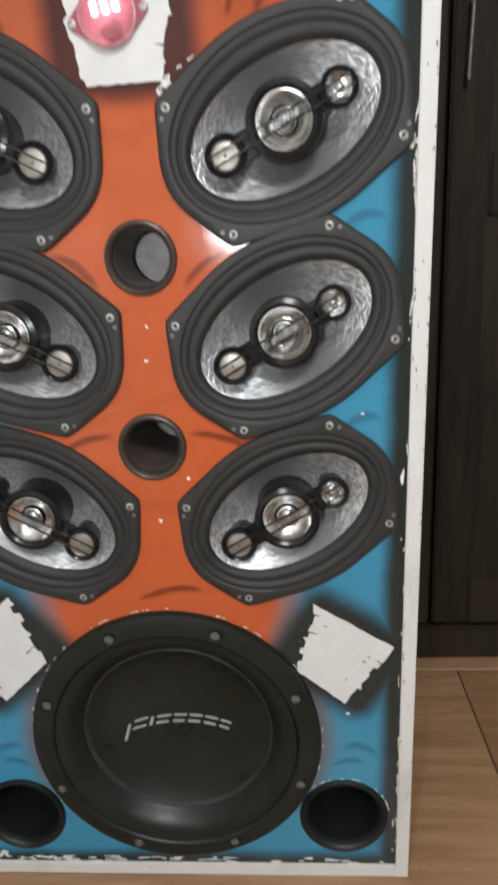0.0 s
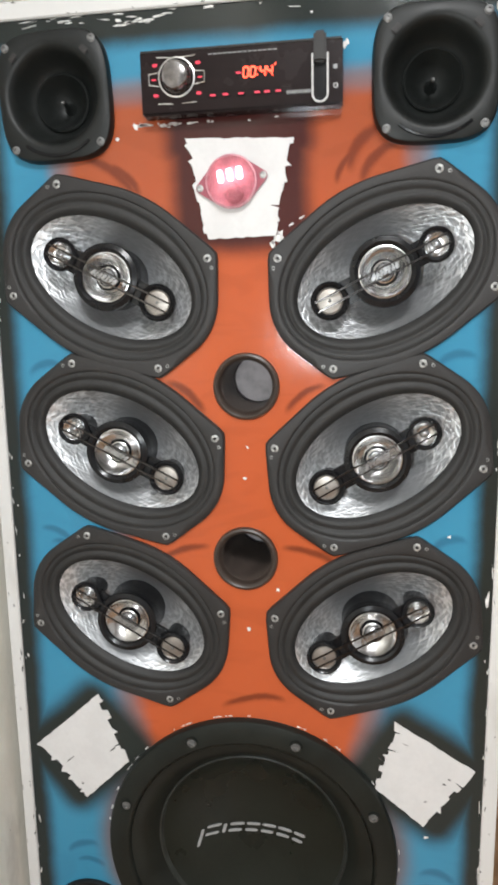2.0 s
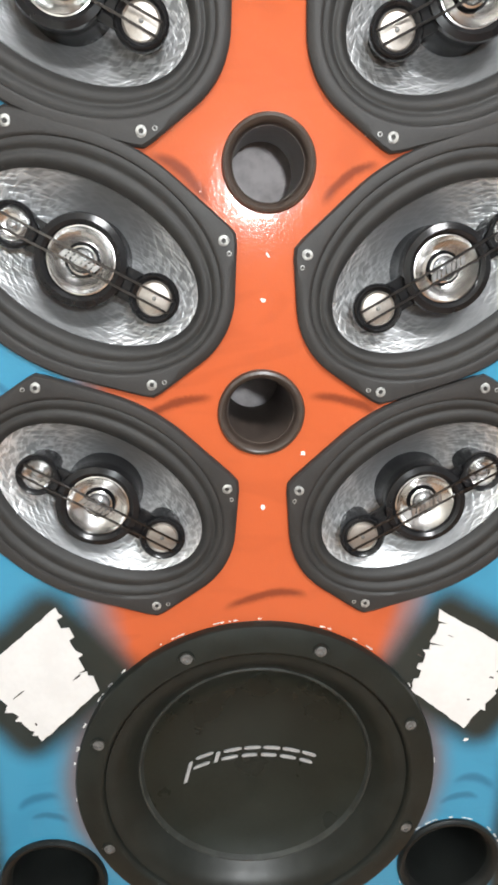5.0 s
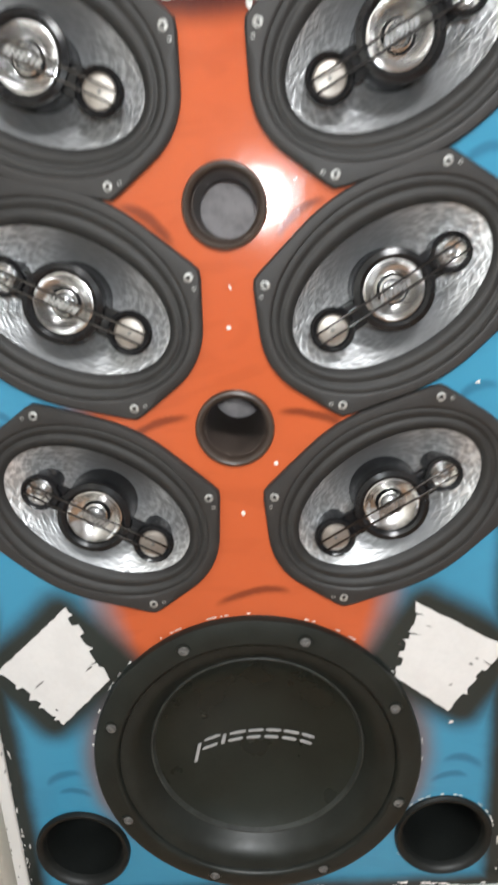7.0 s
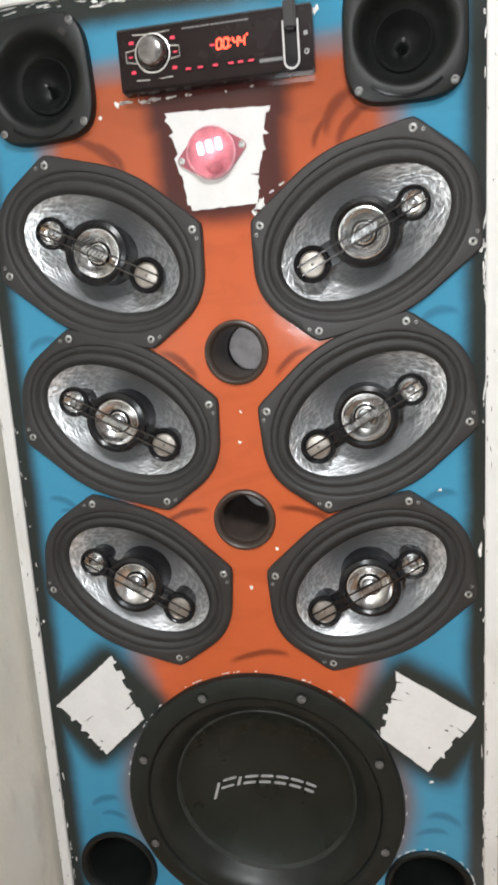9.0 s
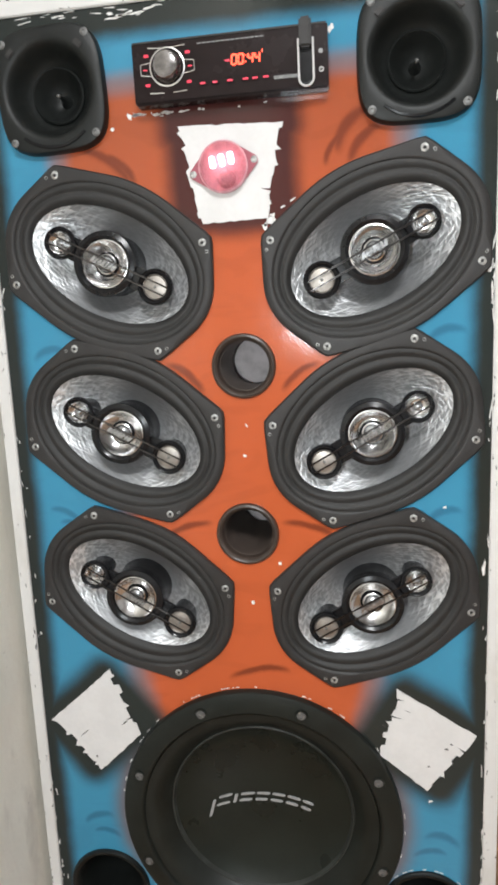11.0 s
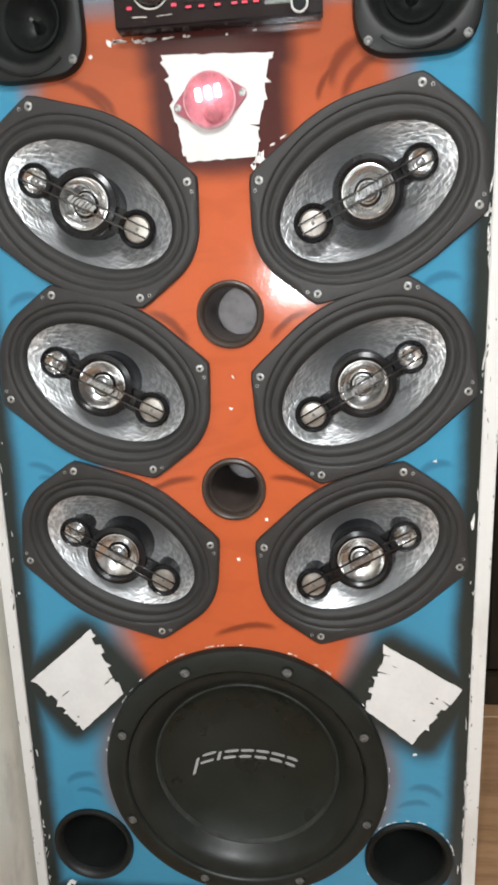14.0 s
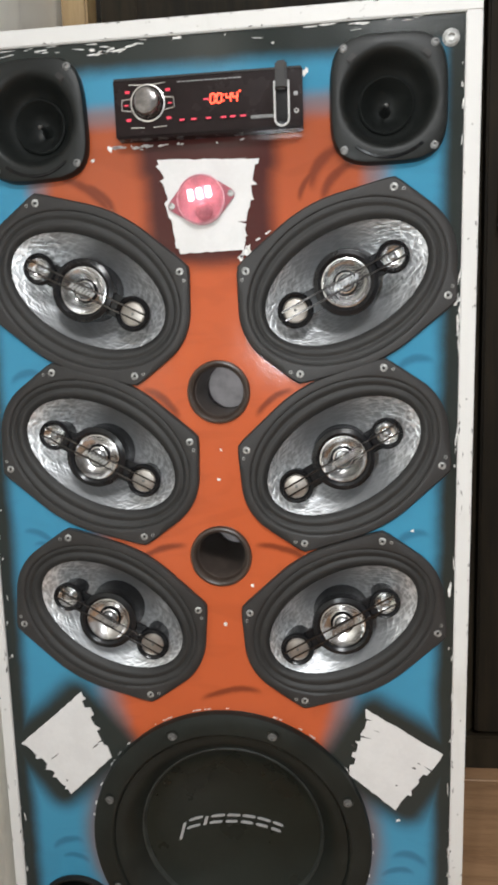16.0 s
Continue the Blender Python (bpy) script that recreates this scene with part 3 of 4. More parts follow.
def coaxial_speaker():
    sp = tagged(new("coaxial_speaker"), "oval black car speaker with silver cone and three chrome tweeters", "speaker", "coaxial speakers on the box")
    n = 96
    bm = bmesh.new()
    out = eared_outline(n)
    lv = [[(x, 0.0002, z) for x, z in out], [(x, -0.0040, z) for x, z in out], [(x * 0.982, -0.0058, z * 0.982) for x, z in out]]
    def oval(a, b, y): return [(a * math.cos(2 * math.pi * k / n), y, b * math.sin(2 * math.pi * k / n)) for k in range(n)]
    lv += [oval(0.0988, 0.0722, -0.0066), oval(0.0970, 0.0702, -0.0060), oval(0.0956, 0.0688, -0.0040), oval(0.0940, 0.0668, 0.002)]
    loops = [[bm.verts.new(p) for p in ring] for ring in lv]
    for p, q in zip(loops, loops[1:]):
        bridge(bm, p, q)
    part("rim", bm, RIM, sp)
    # a low double roll
    roll = []
    for k in range(21):
        f = k / 20
        hump = 0.0014 * math.sin(math.pi * min(f / 0.42, 1.0)) if f < 0.42 else 0.0026 * math.sin(math.pi * (f - 0.42) / 0.58)
        roll.append((0.0965 - 0.0152 * f, 0.0698 - 0.0208 * f, -0.0047 + 0.0050 * f - hump))
    roll += [(0.0812, 0.0489, 0.0024), (0.0806, 0.0484, 0.0014)]
    part("surround", rings(roll, n), RUBBER, sp)
    cone = []
    for k in range(15):
        f = k / 14
        cone.append((0.0812 - 0.0530 * f, 0.0490 - 0.0220 * f, 0.0012 + 0.0245 * (0.85 * f + 0.15 * math.sin(f * math.pi / 2))))
    part("cone", rings(cone, n), CONE, sp, "silver woven cone")
    part("centre_post", turned([(0.0300, 0.0275), (0.0285, 0.022), (0.0290, 0.010), (0.0318, 0.0060), (0.0332, 0.0015), (0.0324, -0.0014), (0.0280, -0.0028), (0.0252, -0.0012), (0.0246, 0.0040)], 48), GLOSS, sp)
    mid = part("midrange", turned([(0.0248, 0.0022), (0.0243, 0.0004), (0.0234, 0.0002), (0.0226, 0.0012), (0.0195, 0.0042), (0.0150, 0.0070), (0.0128, 0.0078)], 48), CHROME, sp, "chrome midrange bowl")
    part("midrange_groove", turned([(0.0130, 0.0076), (0.0126, 0.0092), (0.0112, 0.0094), (0.0104, 0.0074)], 40), GLOSS, mid, "black groove")
    part("dome_ring", turned([(0.0108, 0.0078), (0.0104, 0.0052), (0.0092, 0.0046), (0.0082, 0.0066)], 36), CHROME, mid)
    part("dome", dome(0.0084, 0.0052, 0.0068, 28), STEEL, mid)
    for x, r in ((-0.0525, 0.0120), (0.0478, 0.0108)):
        pod = part("tweeter", turned([(r * 1.05, 0.021), (r * 1.10, 0.006), (r * 1.40, 0.0045), (r * 1.42, 0.0012), (r * 1.36, -0.0010), (r * 1.24, -0.0022), (r * 1.10, -0.0012), (r * 0.98, 0.0006)], 32, cx=x), GLOSS, sp)
        if x < 0:
            part("diaphragm", turned([(r * 1.0, 0.0010), (r * 0.94, 0.0002), (r * 0.86, 0.0012), (r * 0.40, 0.0001), (r * 0.14, -0.0001)], 32, cx=x, cap_last=True), BRONZE, pod, "warm silver flat tweeter face")
            part("dome", dome(r * 0.13, r * 0.08, 0.0, 14, 4, cx=x), DULL, pod)
        else:
            part("reflector", turned([(r * 1.02, 0.0004), (r * 0.94, -0.0004), (r * 0.72, 0.0026), (r * 0.5, 0.0036)], 32, cx=x, cap_last=True), CHROME, pod, "chrome tweeter face")
            part("dome", dome(r * 0.42, r * 0.34, 0.0034, 24, cx=x), STEEL, pod)
    for x0, x1 in ((-0.042, -0.023), (0.023, 0.039)):
        bm = block(x0, x1, 0.0030, 0.0100, -0.0108, 0.0108, 0.0016)
        block(x0 + 0.003, x1 - 0.003, 0.0006, 0.0034, -0.0046, 0.0046, 0.0006, bm)
        part("arm", bm, GLOSS, sp)
    for z in (-0.0042, 0.0042):
        part("guard_bar", block(-0.0650, 0.0590, -0.0040, -0.0022, z - 0.0008, z + 0.0008, 0.0005), BAR, sp, "thin shiny dark guard bar")
    bm = bmesh.new()
    for k in range(7):
        x = -0.0108 + 0.0036 * k
        lean, w = 0.0011, 0.0010 if k % 3 else 0.0015
        polygon([(x - w - lean, -0.0026), (x + w - lean, -0.0026), (x + w + lean, 0.0026), (x - w + lean, 0.0026)], -0.0042, -0.0024, bm)
    block(-0.0125, 0.0125, -0.0030, -0.0024, -0.0008, 0.0008, 0.0, bm)
    tagged(part("badge", bm, STEEL, sp, "small silver name badge", smooth=False), "small silver name badge", kind="stuff")
    # the whole bridge of tweeters stands proud of the rim
    for ob in sp.children_recursive:
        if ob.name.split(".")[0] not in ("rim", "surround", "cone"):
            for v in ob.data.vertices:
                if v.co.y < 0.012:
                    v.co.y -= 0.0125
                    if math.hypot(v.co.x, v.co.z) < 0.035 and ob.name.split(".")[0] not in ("guard_bar", "arm", "badge"):
                        v.co.x, v.co.z = v.co.x * 0.92, v.co.z * 0.92
    for k, (sx, sz) in enumerate(((1, 1), (-1, 1), (-1, -1), (1, -1))):
        add_screw(sp, sx * 0.0765, -0.0056, sz * 0.0545, 0.0036, 25 * k)
        part("spare_hole", turned([(0.0014, -0.0060), (0.0017, -0.0062), (0.0011, -0.0063), (0.0009, -0.0059)], 12, cx=sx * 0.0835, cz=sz * 0.0490, cap_last=True), SCREW, sp)
    return sp


first = coaxial_speaker()
for k, (cx, cz, ang) in enumerate(COAX):
    m = pose(cx, -0.0002, cz, 0, -ang, 0)
    if k == 0:
        first.matrix_basis = m
    else:
        copy_thing(first, m)


def subwoofer():
    sub = tagged(new("subwoofer"), "large round black subwoofer with glossy dished cone and grey logo", "subwoofer")
    part("rim", turned([(0.1518, 0.0002), (0.1518, -0.0055), (0.1505, -0.0076), (0.1488, -0.0082), (0.1318, -0.0122), (0.1300, -0.0118), (0.1278, -0.0094), (0.1262, 0.004)], 96), SUBRIM, sub)
    roll = []
    for k in range(17):
        f = k / 16
        roll.append((0.1268 - 0.0255 * f, -0.0082 - 0.0040 * math.sin(math.pi * f) ** 1.2 + 0.0185 * f))
    part("surround", turned(roll, 96), SUBRIM, sub)
    # the edge carries the painted highlight of its lip
    part("cone_edge", turned([(0.1018, 0.0108), (0.1005, 0.0092), (0.0995, 0.0094), (0.0962, 0.0150)], 96), SUBEDGE, sub, "cone edge with its highlight put into the colour")
    dish = [(0.0975, 0.0130)]
    for k in range(1, 13):
        f = k / 12
        dish.append((0.0975 * (1 - f) + 0.002 * f, 0.0130 + 0.025 * math.sin(f * math.pi / 2) ** 0.75))
    part("cone", turned(dish, 96, cap_last=True), SUBCONE, sub)
    for k in range(8):
        a = radians(22.5 + 45 * k + 1.5)
        part("screw_well", turned([(0.0068, -0.0100), (0.0062, -0.0120), (0.0050, -0.0120), (0.0046, -0.0106)], 20, cx=0.1383 * math.cos(a), cz=0.1383 * math.sin(a), cap_last=True), SUBRIM, sub)
        add_screw(sub, 0.1383 * math.cos(a), -0.0108, 0.1383 * math.sin(a), 0.0044, 30 * k, mat=DULL)
    # a plain wordmark shape: pairs of slanted bars on the dish
    def drape(px, pz, lift):
        f = (0.0975 - min(math.hypot(px, pz), 0.097)) / 0.0955
        return (px, 0.0130 + 0.025 * math.sin(f * math.pi / 2) ** 0.75 - lift, pz)

    def logo_bar(x0, x1, z0, z1):
        """One bar with round ends; its base line bows with the word."""
        bm = bmesh.new()
        pts, n = [], 7
        for k in range(n):
            pts.append((x0 + (x1 - x0) * k / (n - 1), z0 + (0.0007 if k in (0, n - 1) else 0.0)))
        for k in range(n):
            pts.append((x1 - (x1 - x0) * k / (n - 1), z1 - (0.0007 if k in (0, n - 1) else 0.0)))
        pts = [(px + pz * 0.28, pz - 0.0045 - px * px * 1.9) for px, pz in pts]
        a, c = [bm.verts.new(drape(px, pz, 0.0012)) for px, pz in pts], [bm.verts.new(drape(px, pz, -0.001)) for px, pz in pts]
        for k in range(n - 1):
            bm.faces.new((a[k], a[k + 1], a[2 * n - 2 - k], a[2 * n - 1 - k]))
        bridge(bm, a, c)
        part("logo_bar", bm, LOGO, sub, "grey printed logo bar", smooth=False)

    logo_bar(-0.0600, -0.0566, -0.0150, 0.0040), logo_bar(-0.0540, -0.0385, 0.0040, 0.0068), logo_bar(-0.0540, -0.0392, -0.0052, -0.0026)
    logo_bar(-0.0355, -0.0318, -0.0054, 0.0048)
    for x, w in ((-0.0285, 0.0160), (-0.0100, 0.0150), (0.0075, 0.0150), (0.0250, 0.0150), (0.0425, 0.0120)):
        logo_bar(x, x + w, 0.0024, 0.0052), logo_bar(x, x + w * 0.92, -0.0054, -0.0026)
    sub.matrix_basis = pose(SUB[0], -0.0002, SUB[1])
    return sub


subwoofer()


def squircle(half, y, n=64, power=3.7):
    out = []
    for k in range(n):
        t = 2 * math.pi * k / n
        c, s = math.cos(t), math.sin(t)
        r = half / (abs(c) ** power + abs(s) ** power) ** (1 / power)
        out.append((r * c * 0.945, y, r * s))
    return out


def horn_tweeter():
    tw = tagged(new("horn_tweeter"), "square black plastic horn tweeter with bulging sides", "tweeter", "horn tweeters at the top of the box")
    n = 64
    bm = bmesh.new()
    def circ(r, y): return [(r * math.cos(2 * math.pi * k / n), y, r * math.sin(2 * math.pi * k / n)) for k in range(n)]
    lv = [squircle(0.0545, 0.0002), squircle(0.0545, -0.0055), squircle(0.0530, -0.0086), squircle(0.0505, -0.0098), circ(0.0448, -0.0102), circ(0.0428, -0.0098), circ(0.0408, -0.0086), circ(0.0388, -0.0062), circ(0.0366, -0.0022), circ(0.0338, 0.0040), circ(0.0305, 0.0095), circ(0.0272, 0.0132), circ(0.0245, 0.0150)]
    loops = [[bm.verts.new(p) for p in r] for r in lv]
    for p, q in zip(loops, loops[1:]):
        bridge(bm, p, q)
    part("horn", bm, HORN, tw)
    part("throat", turned([(0.0252, 0.0160), (0.0250, 0.0118), (0.0236, 0.0106), (0.0222, 0.0122), (0.0180, 0.022), (0.010, 0.030), (0.004, 0.033)], 48, cap_last=True), HORN, tw)
    plug = part("phase_plug", turned([(0.0060, 0.032), (0.0026, 0.026), (0.0016, 0.018), (0.0014, 0.012)], 20, cap_last=True), HORN, tw)
    part("tip", dome(0.0020, 0.0022, 0.0124, 14, 4), DULL, plug, "small bright tip")
    lip = bmesh.new()
    rows = []
    for k in range(17):
        a = radians(-128 + 76 * k / 16)
        rows.append([lip.verts.new((0.0475 * math.cos(a) * q, y, 0.0500 * math.sin(a) * q)) for q, y in ((0.955, -0.0090), (0.985, -0.0116), (1.02, -0.0112), (1.045, -0.0070))])
    for p, q in zip(rows, rows[1:]):
        for k in range(3):
            lip.faces.new((p[k], q[k], q[k + 1], p[k + 1]))
    part("lip", lip, GLOSS, tw, "glossy raised lower lip")
    for sx in (-1, 1):
        for sz in (-1, 1):
            add_screw(tw, sx * 0.0395, -0.0098, sz * 0.0422, 0.0032, 40 * sx + 15 * sz, mat=DULL)
        bm = block(-0.0042, 0.0042, -0.0112, -0.0095, -0.0028, 0.0028, 0.0008)
        clip = part("clip", bm, RIM, tw)
        clip.matrix_local = pose(sx * 0.0325, -0.0006, 0.0335, 0, sx * 45, 0)
    return tw


first = horn_tweeter()
first.matrix_basis = pose(TWEETERS[0][0], -0.0002, TWEETERS[0][1], 0, 0, 0)
copy_thing(first, pose(TWEETERS[1][0], -0.0002, TWEETERS[1][1], 0, -2.5, 0))


def port_tube(cx, cz, r, depth, label, group, thin=1.0, plastic=PORT, lining=TUBE):
    tube = tagged(new("port_tube"), label, "port", group)
    part("flange", turned([(r, 0.0002), (r, -0.0022), (r * 0.97, -0.0040), (r * 0.91 * thin, -0.0048), (r * 0.84 * thin, -0.0036), (r * 0.79 * thin, 0.0), (r * 0.765 * thin, 0.006)], 56), plastic, tube)
    part("tube", turned([(r * 0.80 * thin, 0.004), (r * 0.765 * thin, 0.004), (r * 0.755 * thin, depth), (r * 0.80 * thin, depth), (r * 0.80 * thin, 0.004)], 56), lining, tube, "worn dark brown lining")
    tube.matrix_basis = pose(cx, -0.0002, cz)


for (cx, cz, r), depth in zip(PORTS[:2], (0.072, 0.119)):
    port_tube(cx, cz, r, depth, "small round black plastic bass port", "small centre ports")
for cx, cz, r in PORTS[2:]:
    port_tube(cx, cz, r, 0.12, "large round black plastic bass port with chipped paint round it", "large bottom ports", 1.06, HORN, HORN)


# ---- the beacon and the radio ----
def beacon():
    ob = tagged(new("indicator_lamp"), "round translucent pink lamp with three lit white bars on white patch", "lamp")
    ears = hull([(0.0225 * math.cos(t), 0.0225 * math.sin(t)) for t in (2 * math.pi * k / 40 for k in range(40))]
                + [(s * 0.0275 + 0.0045 * math.cos(t), 0.0045 * math.sin(t)) for s in (-1, 1) for t in (2 * math.pi * k / 16 for k in range(16))])
    part("base", polygon(ears, -0.0030, 0.0), BEACON, ob, "pink plastic base with two ears", smooth=False)
    part("collar", turned([(0.0226, -0.0026), (0.0226, -0.0060), (0.0212, -0.0072), (0.0206, -0.0030)], 48), PALE, ob)
    part("lens", dome(0.0210, 0.0150, -0.0052, 48, 9), LENS, ob, "clear pink dome")
    part("reflector", turned([(0.0204, -0.0042), (0.010, -0.0036)], 32, cap_last=True), PALE, ob)
    for x in (-0.0080, 0.0, 0.0080):
        part("led", block(x - 0.0023, x + 0.0023, -0.0075, -0.0038, 0.0002, 0.0098, 0.0008), LED, ob, "lit white bar")
    # a made-up pale dome that gives the light patch low in the lens
    part("bulb", dome(0.0078, 0.0050, -0.0038, 20, 5, cx=0.0010, cz=-0.0105), PALE, ob, "pale dome added for the light patch low in the lens")
    add_screw(ob, 0.0285, -0.0030, 0, 0.0028, 30)
    add_screw(ob, -0.0285, -0.0030, 0, 0.0028, 10)
    ob.matrix_basis = pose(-0.0052, -0.0007, 0.8525, 0, -9, 0)


beacon()

SEGMENTS = {"a": (0, 1, 1), "b": (1, 0.5, 0), "c": (1, -0.5, 0), "d": (0, -1, 1), "e": (-1, -0.5, 0), "f": (-1, 0.5, 0), "g": (0, 0, 1)}
DIGITS = {"0": "abcdef", "4": "bcfg"}


def car_radio():
    ob = tagged(new("car_radio"), "black car radio with lit red clock display and round knob", "car radio")
    body = block(-0.0875, 0.0875, -0.016, 0.0005, -0.0262, 0.0262, 0.0018)
    part("faceplate", body, RADIO, ob)
    bm = block(-0.0865, 0.0865, -0.0168, -0.0158, 0.0235, 0.0252, 0.0003)
    part("top_strip", bm, RIM, ob)
    Y = -0.016
    knob = part("knob", turned([(0.0135, Y), (0.0132, Y - 0.004), (0.0122, Y - 0.0065), (0.0115, Y - 0.009), (0.0105, Y - 0.0098), (0.004, Y - 0.0092)], 40, cx=-0.0550, cz=0.003, cap_last=True), SMOKED, ob, "dark polished volume knob")
    part("knob_face", turned([(0.0095, Y - 0.0100), (0.0080, Y - 0.0104), (0.003, Y - 0.0108)], 32, cx=-0.0550, cz=0.003, cap_last=True), SMOKED, knob)
    part("ring", turned([(0.0165, Y), (0.0163, Y - 0.0012), (0.0150, Y - 0.0014), (0.0148, Y)], 48, cx=-0.0550, cz=0.003), CHROME, ob)
    for s in (-1, 1):
        for z0, z1 in ((0.0175, 0.0185), (-0.0170, -0.0180)):
            part("outline", rod((-0.0550 + s * 0.004, Y - 0.0006, z1), (-0.0550 + s * 0.017, Y - 0.0006, z0 + (0.002 if z0 > 0 else -0.0005)), 0.0006), CHROME, ob)
        for p, q in (((0.0155, 0.0075), (0.0245, 0.0065)), ((0.0245, 0.0065), (0.0245, -0.002)), ((0.0245, -0.002), (0.0155, -0.0035))):
            part("outline", rod((-0.0550 + s * p[0], Y - 0.0006, p[1]), (-0.0550 + s * q[0], Y - 0.0006, q[1]), 0.0006), CHROME, ob)
        for z in (0.0135, -0.0105):
            part("key", block(-0.0550 + s * 0.019 - 0.0022, -0.0550 + s * 0.019 + 0.0022, Y - 0.0008, Y + 0.001, z - 0.0012, z + 0.0012, 0.0004), KEY, ob, "red-lit key")
        part("key", block(-0.0550 + s * 0.0205 - 0.002, -0.0550 + s * 0.0205 + 0.002, Y - 0.0006, Y + 0.001, 0.0016, 0.0028, 0.0003), KEY, ob, "red-lit key")
    part("window", block(-0.028, 0.060, Y - 0.0005, Y + 0.001, -0.0105, 0.0165, 0.0004), RADIO, ob)
    # the clock reads 00 44
    def segs(ch, cx, cz, w, hgt):
        for s in DIGITS[ch]:
            sx, sz, flat = SEGMENTS[s]
            lx, lz = (w * 0.40, 0.0006) if flat else (0.0006, hgt * 0.21)
            x, z = cx + sx * w / 2 + sz * hgt * 0.04, cz + sz * hgt / 2
            part("digit_bar", block(x - lx, x + lx, Y - 0.0012, Y - 0.0002, z - lz, z + lz), DIGIT, ob, "lit red digit bar", smooth=False)
    for ch, x in zip("0044", (0.0055, 0.0115, 0.0200, 0.0260)):
        segs(ch, x, 0.0030, 0.0042, 0.0078)
    part("digit", block(0.0150, 0.0160, Y - 0.0012, Y - 0.0002, 0.0050, 0.0060), DIGIT, ob)
    part("digit", block(0.0150, 0.0160, Y - 0.0012, Y - 0.0002, 0.0000, 0.0010), DIGIT, ob)
    part("digit", block(0.0302, 0.0312, Y - 0.0012, Y - 0.0002, 0.0068, 0.0086), DIGIT, ob)
    part("digit", block(-0.0030, 0.0015, Y - 0.0008, Y - 0.0002, 0.0023, 0.0037), KEY, ob, "dim red sign")
    for x in (-0.0235, -0.0125, 0.0010, 0.0150, 0.0235, 0.0330):
        bm = block(x - 0.0036, x + 0.0036, Y - 0.0014, Y + 0.001, -0.0150, -0.0120, 0.0005)
        b = part("button", bm, RADIO, ob)
        part("legend", block(x - 0.0024, x + 0.0024, Y - 0.0018, Y - 0.0012, -0.0142, -0.0126, 0.0002), KEY, b, "red-lit legend")
    bm = bmesh.new()
    for k in range(14):
        block(-0.027 + k * 0.0043, -0.027 + k * 0.0043 + 0.0034, Y - 0.0004, Y + 0.001, 0.0190, 0.0198, 0.0, bm)
    part("print_line", bm, LOGO, ob, "line of tiny grey print", smooth=False)
    part("card_slot", block(0.040, 0.062, Y - 0.0012, Y + 0.001, -0.0165, -0.0135, 0.0004), DULL, ob, "shiny card slot edge")
    part("jack", turned([(0.0022, Y), (0.0022, Y - 0.001), (0.0012, Y - 0.001), (0.0010, Y)], 16, cx=0.0815, cz=-0.0120, cap_last=True), CHROME, ob)
    part("reset_mark", block(0.0795, 0.0830, Y - 0.0006, Y + 0.001, 0.0010, 0.0045, 0.0003), LOGO, ob)
    ob.matrix_basis = pose(0.006, 0.0, 0.9330) @ Matrix.Diagonal((0.977, 1.0, 0.99, 1.0))


car_radio()


def usb_stick():
    ob = tagged(new("usb_stick"), "black usb stick with white loop plugged into the car radio", "usb stick")
    part("body", block(-0.0052, 0.0052, -0.0250, -0.0172, 0.004, 0.0275, 0.0018), RIM, ob)
    part("slot_cover", block(-0.0048, 0.0048, -0.0190, -0.0163, -0.0230, 0.006, 0.0010), GLOSS, ob)
    pts = [(-0.0062, 0.012), (-0.0062, -0.019)]
    pts += [(0.0062 * math.cos(radians(a)), -0.019 + 0.0062 * math.sin(radians(a))) for a in range(200, 341, 20)]
    pts += [(0.0062, -0.019), (0.0062, 0.012)]
    bm = bmesh.new()
    for p, q in zip(pts, pts[1:]):
        rod((p[0], -0.0200, p[1]), (q[0], -0.0200, q[1]), 0.0009, 8, bm)
    part("loop", bm, PATCH, ob, "thin white loop")
    ob.matrix_basis = pose(0.0730, 0.0, 0.9335)


usb_stick()


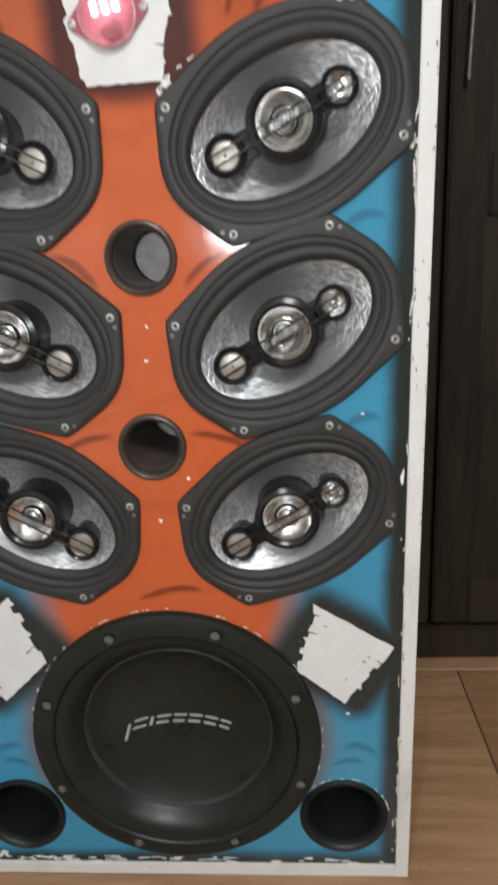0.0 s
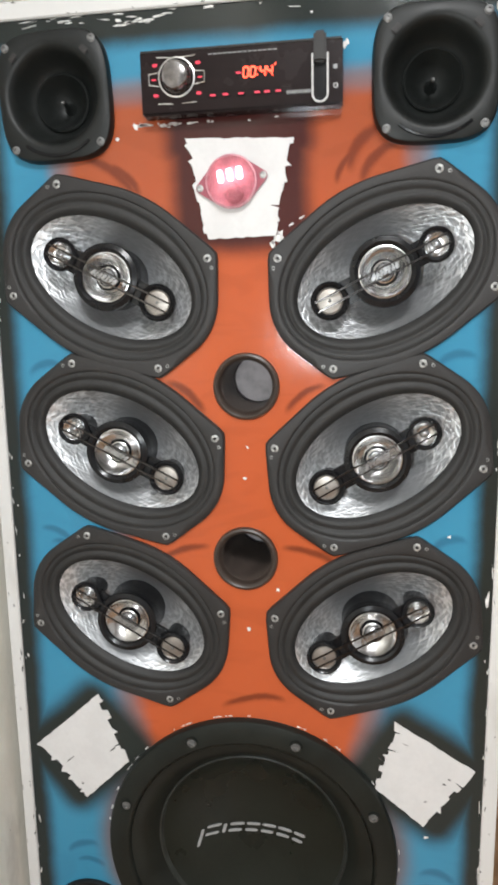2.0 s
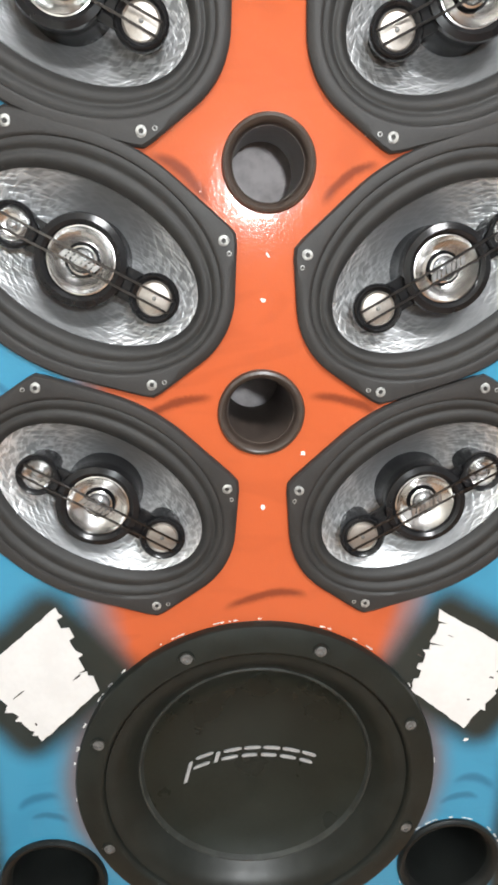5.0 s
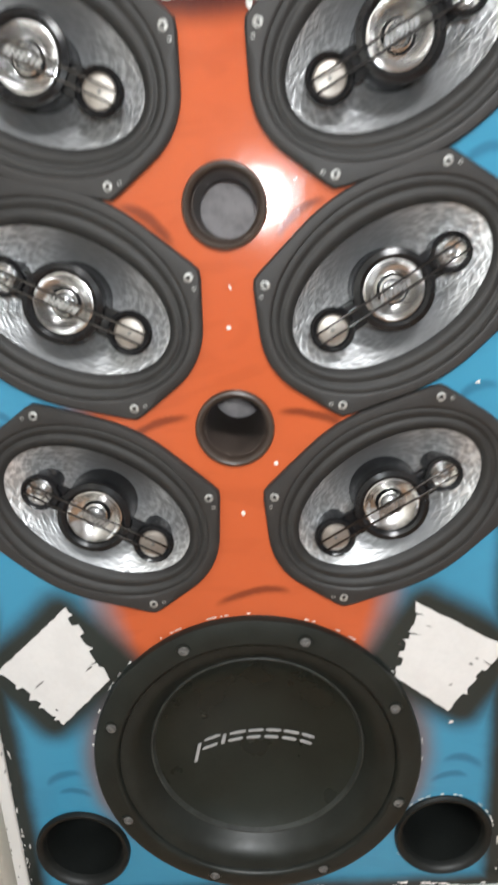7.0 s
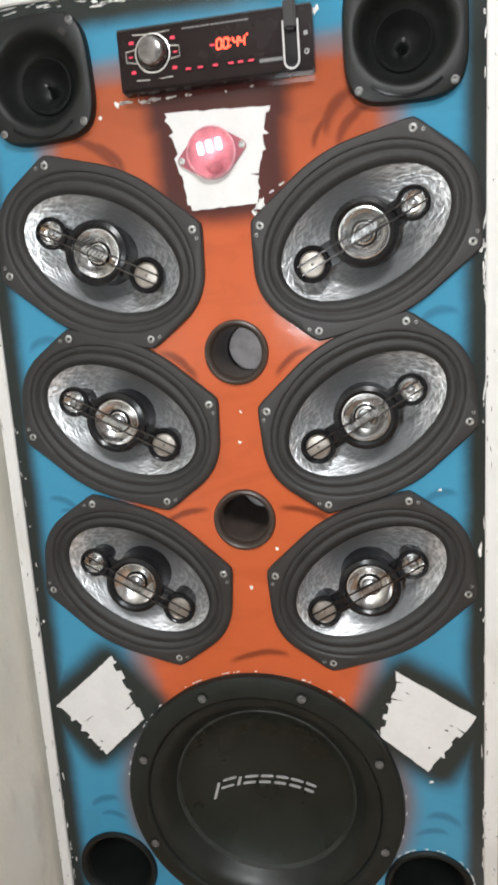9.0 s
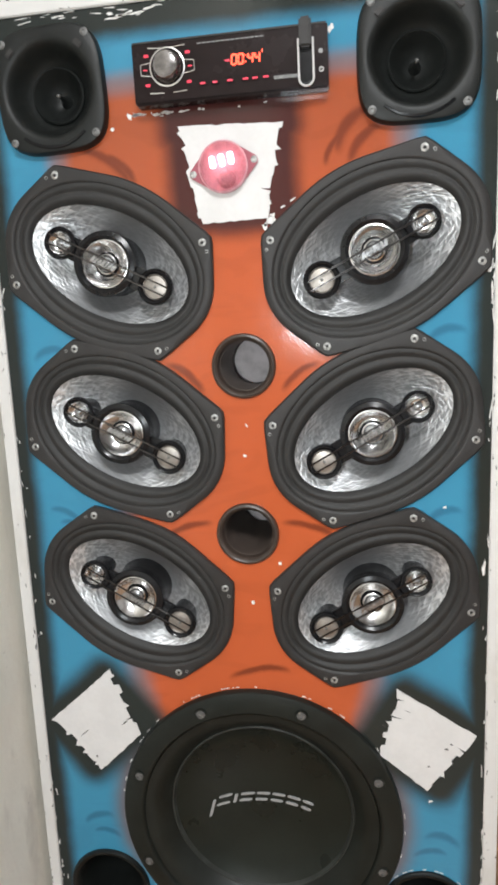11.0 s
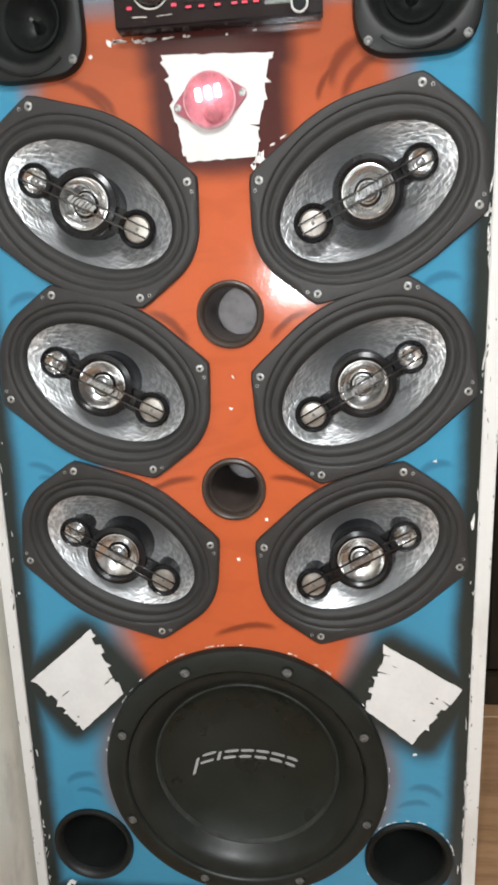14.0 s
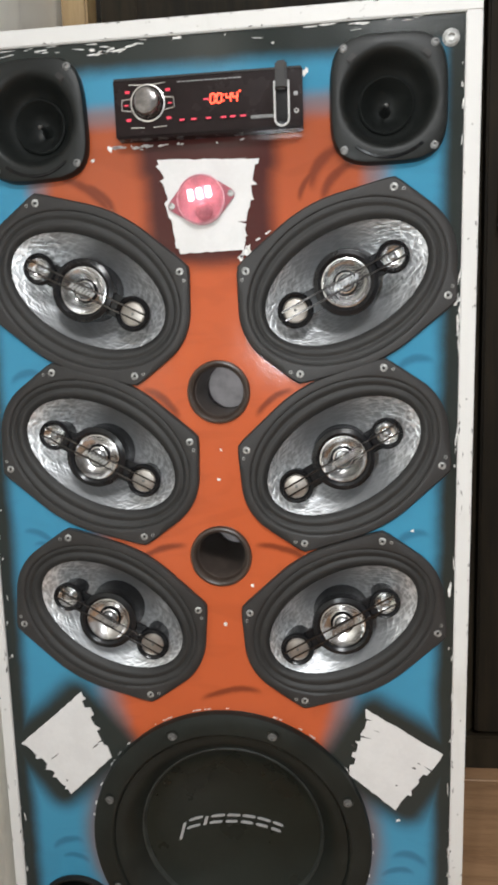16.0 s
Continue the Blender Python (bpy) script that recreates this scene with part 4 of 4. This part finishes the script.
# ---- behind the box ----
def wardrobe():
    ob = tagged(new("wardrobe"), "dark-stained wooden wardrobe with panelled doors standing behind the speaker box", "wardrobe")
    x0, x1, y0, y1, top = -0.212, 1.46, 0.42, 0.94, 2.05
    part("body", block(x0, x1, y0, y1, 0.06, top, 0.003), DARKWOOD, ob)
    part("plinth", block(x0, x1, 0.402, y1, 0.0, 0.058, 0.003), DARKWOOD, ob)
    for a, b, hinge in ((x0 + 0.004, 0.338, 0), (0.346, 0.898, 1), (0.906, x1 - 0.004, 0)):
        door = part("door", block(a, b, 0.404, 0.4185, 0.066, top - 0.01, 0.002), DARKWOOD, ob)
        w = 0.055
        for u0, u1, v0, v1 in ((a, a + w, 0.07, top - 0.014), (b - w, b, 0.07, top - 0.014)):
            part("stile", block(u0, u1, 0.396, 0.4045, v0, v1, 0.003), DARKWOOD, door)
        for v0, v1 in ((0.07, 0.15), (0.70, 0.78), (1.03, 1.10), (top - 0.09, top - 0.014)):
            part("rail", block(a + w + 0.001, b - w - 0.001, 0.3965, 0.4045, v0, v1, 0.003), DARKWOOD, door)
    bm = rod((0.3635, 0.380, 0.865), (0.3665, 0.380, 0.960), 0.0024, 10)
    for z in (0.872, 0.953):
        rod((0.365, 0.380, z), (0.365, 0.398, z), 0.0022, 8, bm)
    part("knob", turned([(0.004, 0.398), (0.004, 0.388), (0.009, 0.384), (0.0105, 0.379), (0.007, 0.3755), (0.001, 0.375)], 24, cx=0.159, cz=1.190, cap_last=True), DULL, ob, "dull metal door knob")
    part("handle", bm, DULL, ob, "thin metal handle")


wardrobe()
tagged(part("door_frame", block(-0.2545, -0.2165, 0.36, 0.41, 0.0, 2.05, 0.003), TRIM, None), "honey-coloured wooden frame post in the corner", "frame", kind="structure")


# ---- floor tiles, the last pieces ----
def tiles():
    floor = bpy.data.objects["floor"]
    meshes = {}
    for row in range(-8, 4):
        y0 = max(-0.028 + 0.4 * row, -3.19)
        shift = 0.384 if row % 2 == 0 else 0.384 - 0.6
        for col in range(-2, 3):
            x0, x1 = max(shift + 1.2 * col, -0.254), min(shift + 1.2 * (col + 1), 2.79)
            y1 = min(-0.028 + 0.4 * (row + 1), 0.99)
            if x1 - x0 < 0.02 or y1 - y0 < 0.02 or y1 < -3.15:
                continue
            key = (round(x1 - x0, 3), round(y1 - y0, 3))
            if key not in meshes:
                bm = block(0.0012, key[0] - 0.0012, 0.0012, key[1] - 0.0012, -0.012, 0.0, 0.001, segs=1)
                me = bpy.data.meshes.new("tile")
                bm.to_mesh(me)
                bm.free()
                me.materials.append(FLOOR)
                meshes[key] = me
            t = new("tile", meshes[key])
            t.parent = floor
            t.location = (x0, y0, 0.0)


tiles()
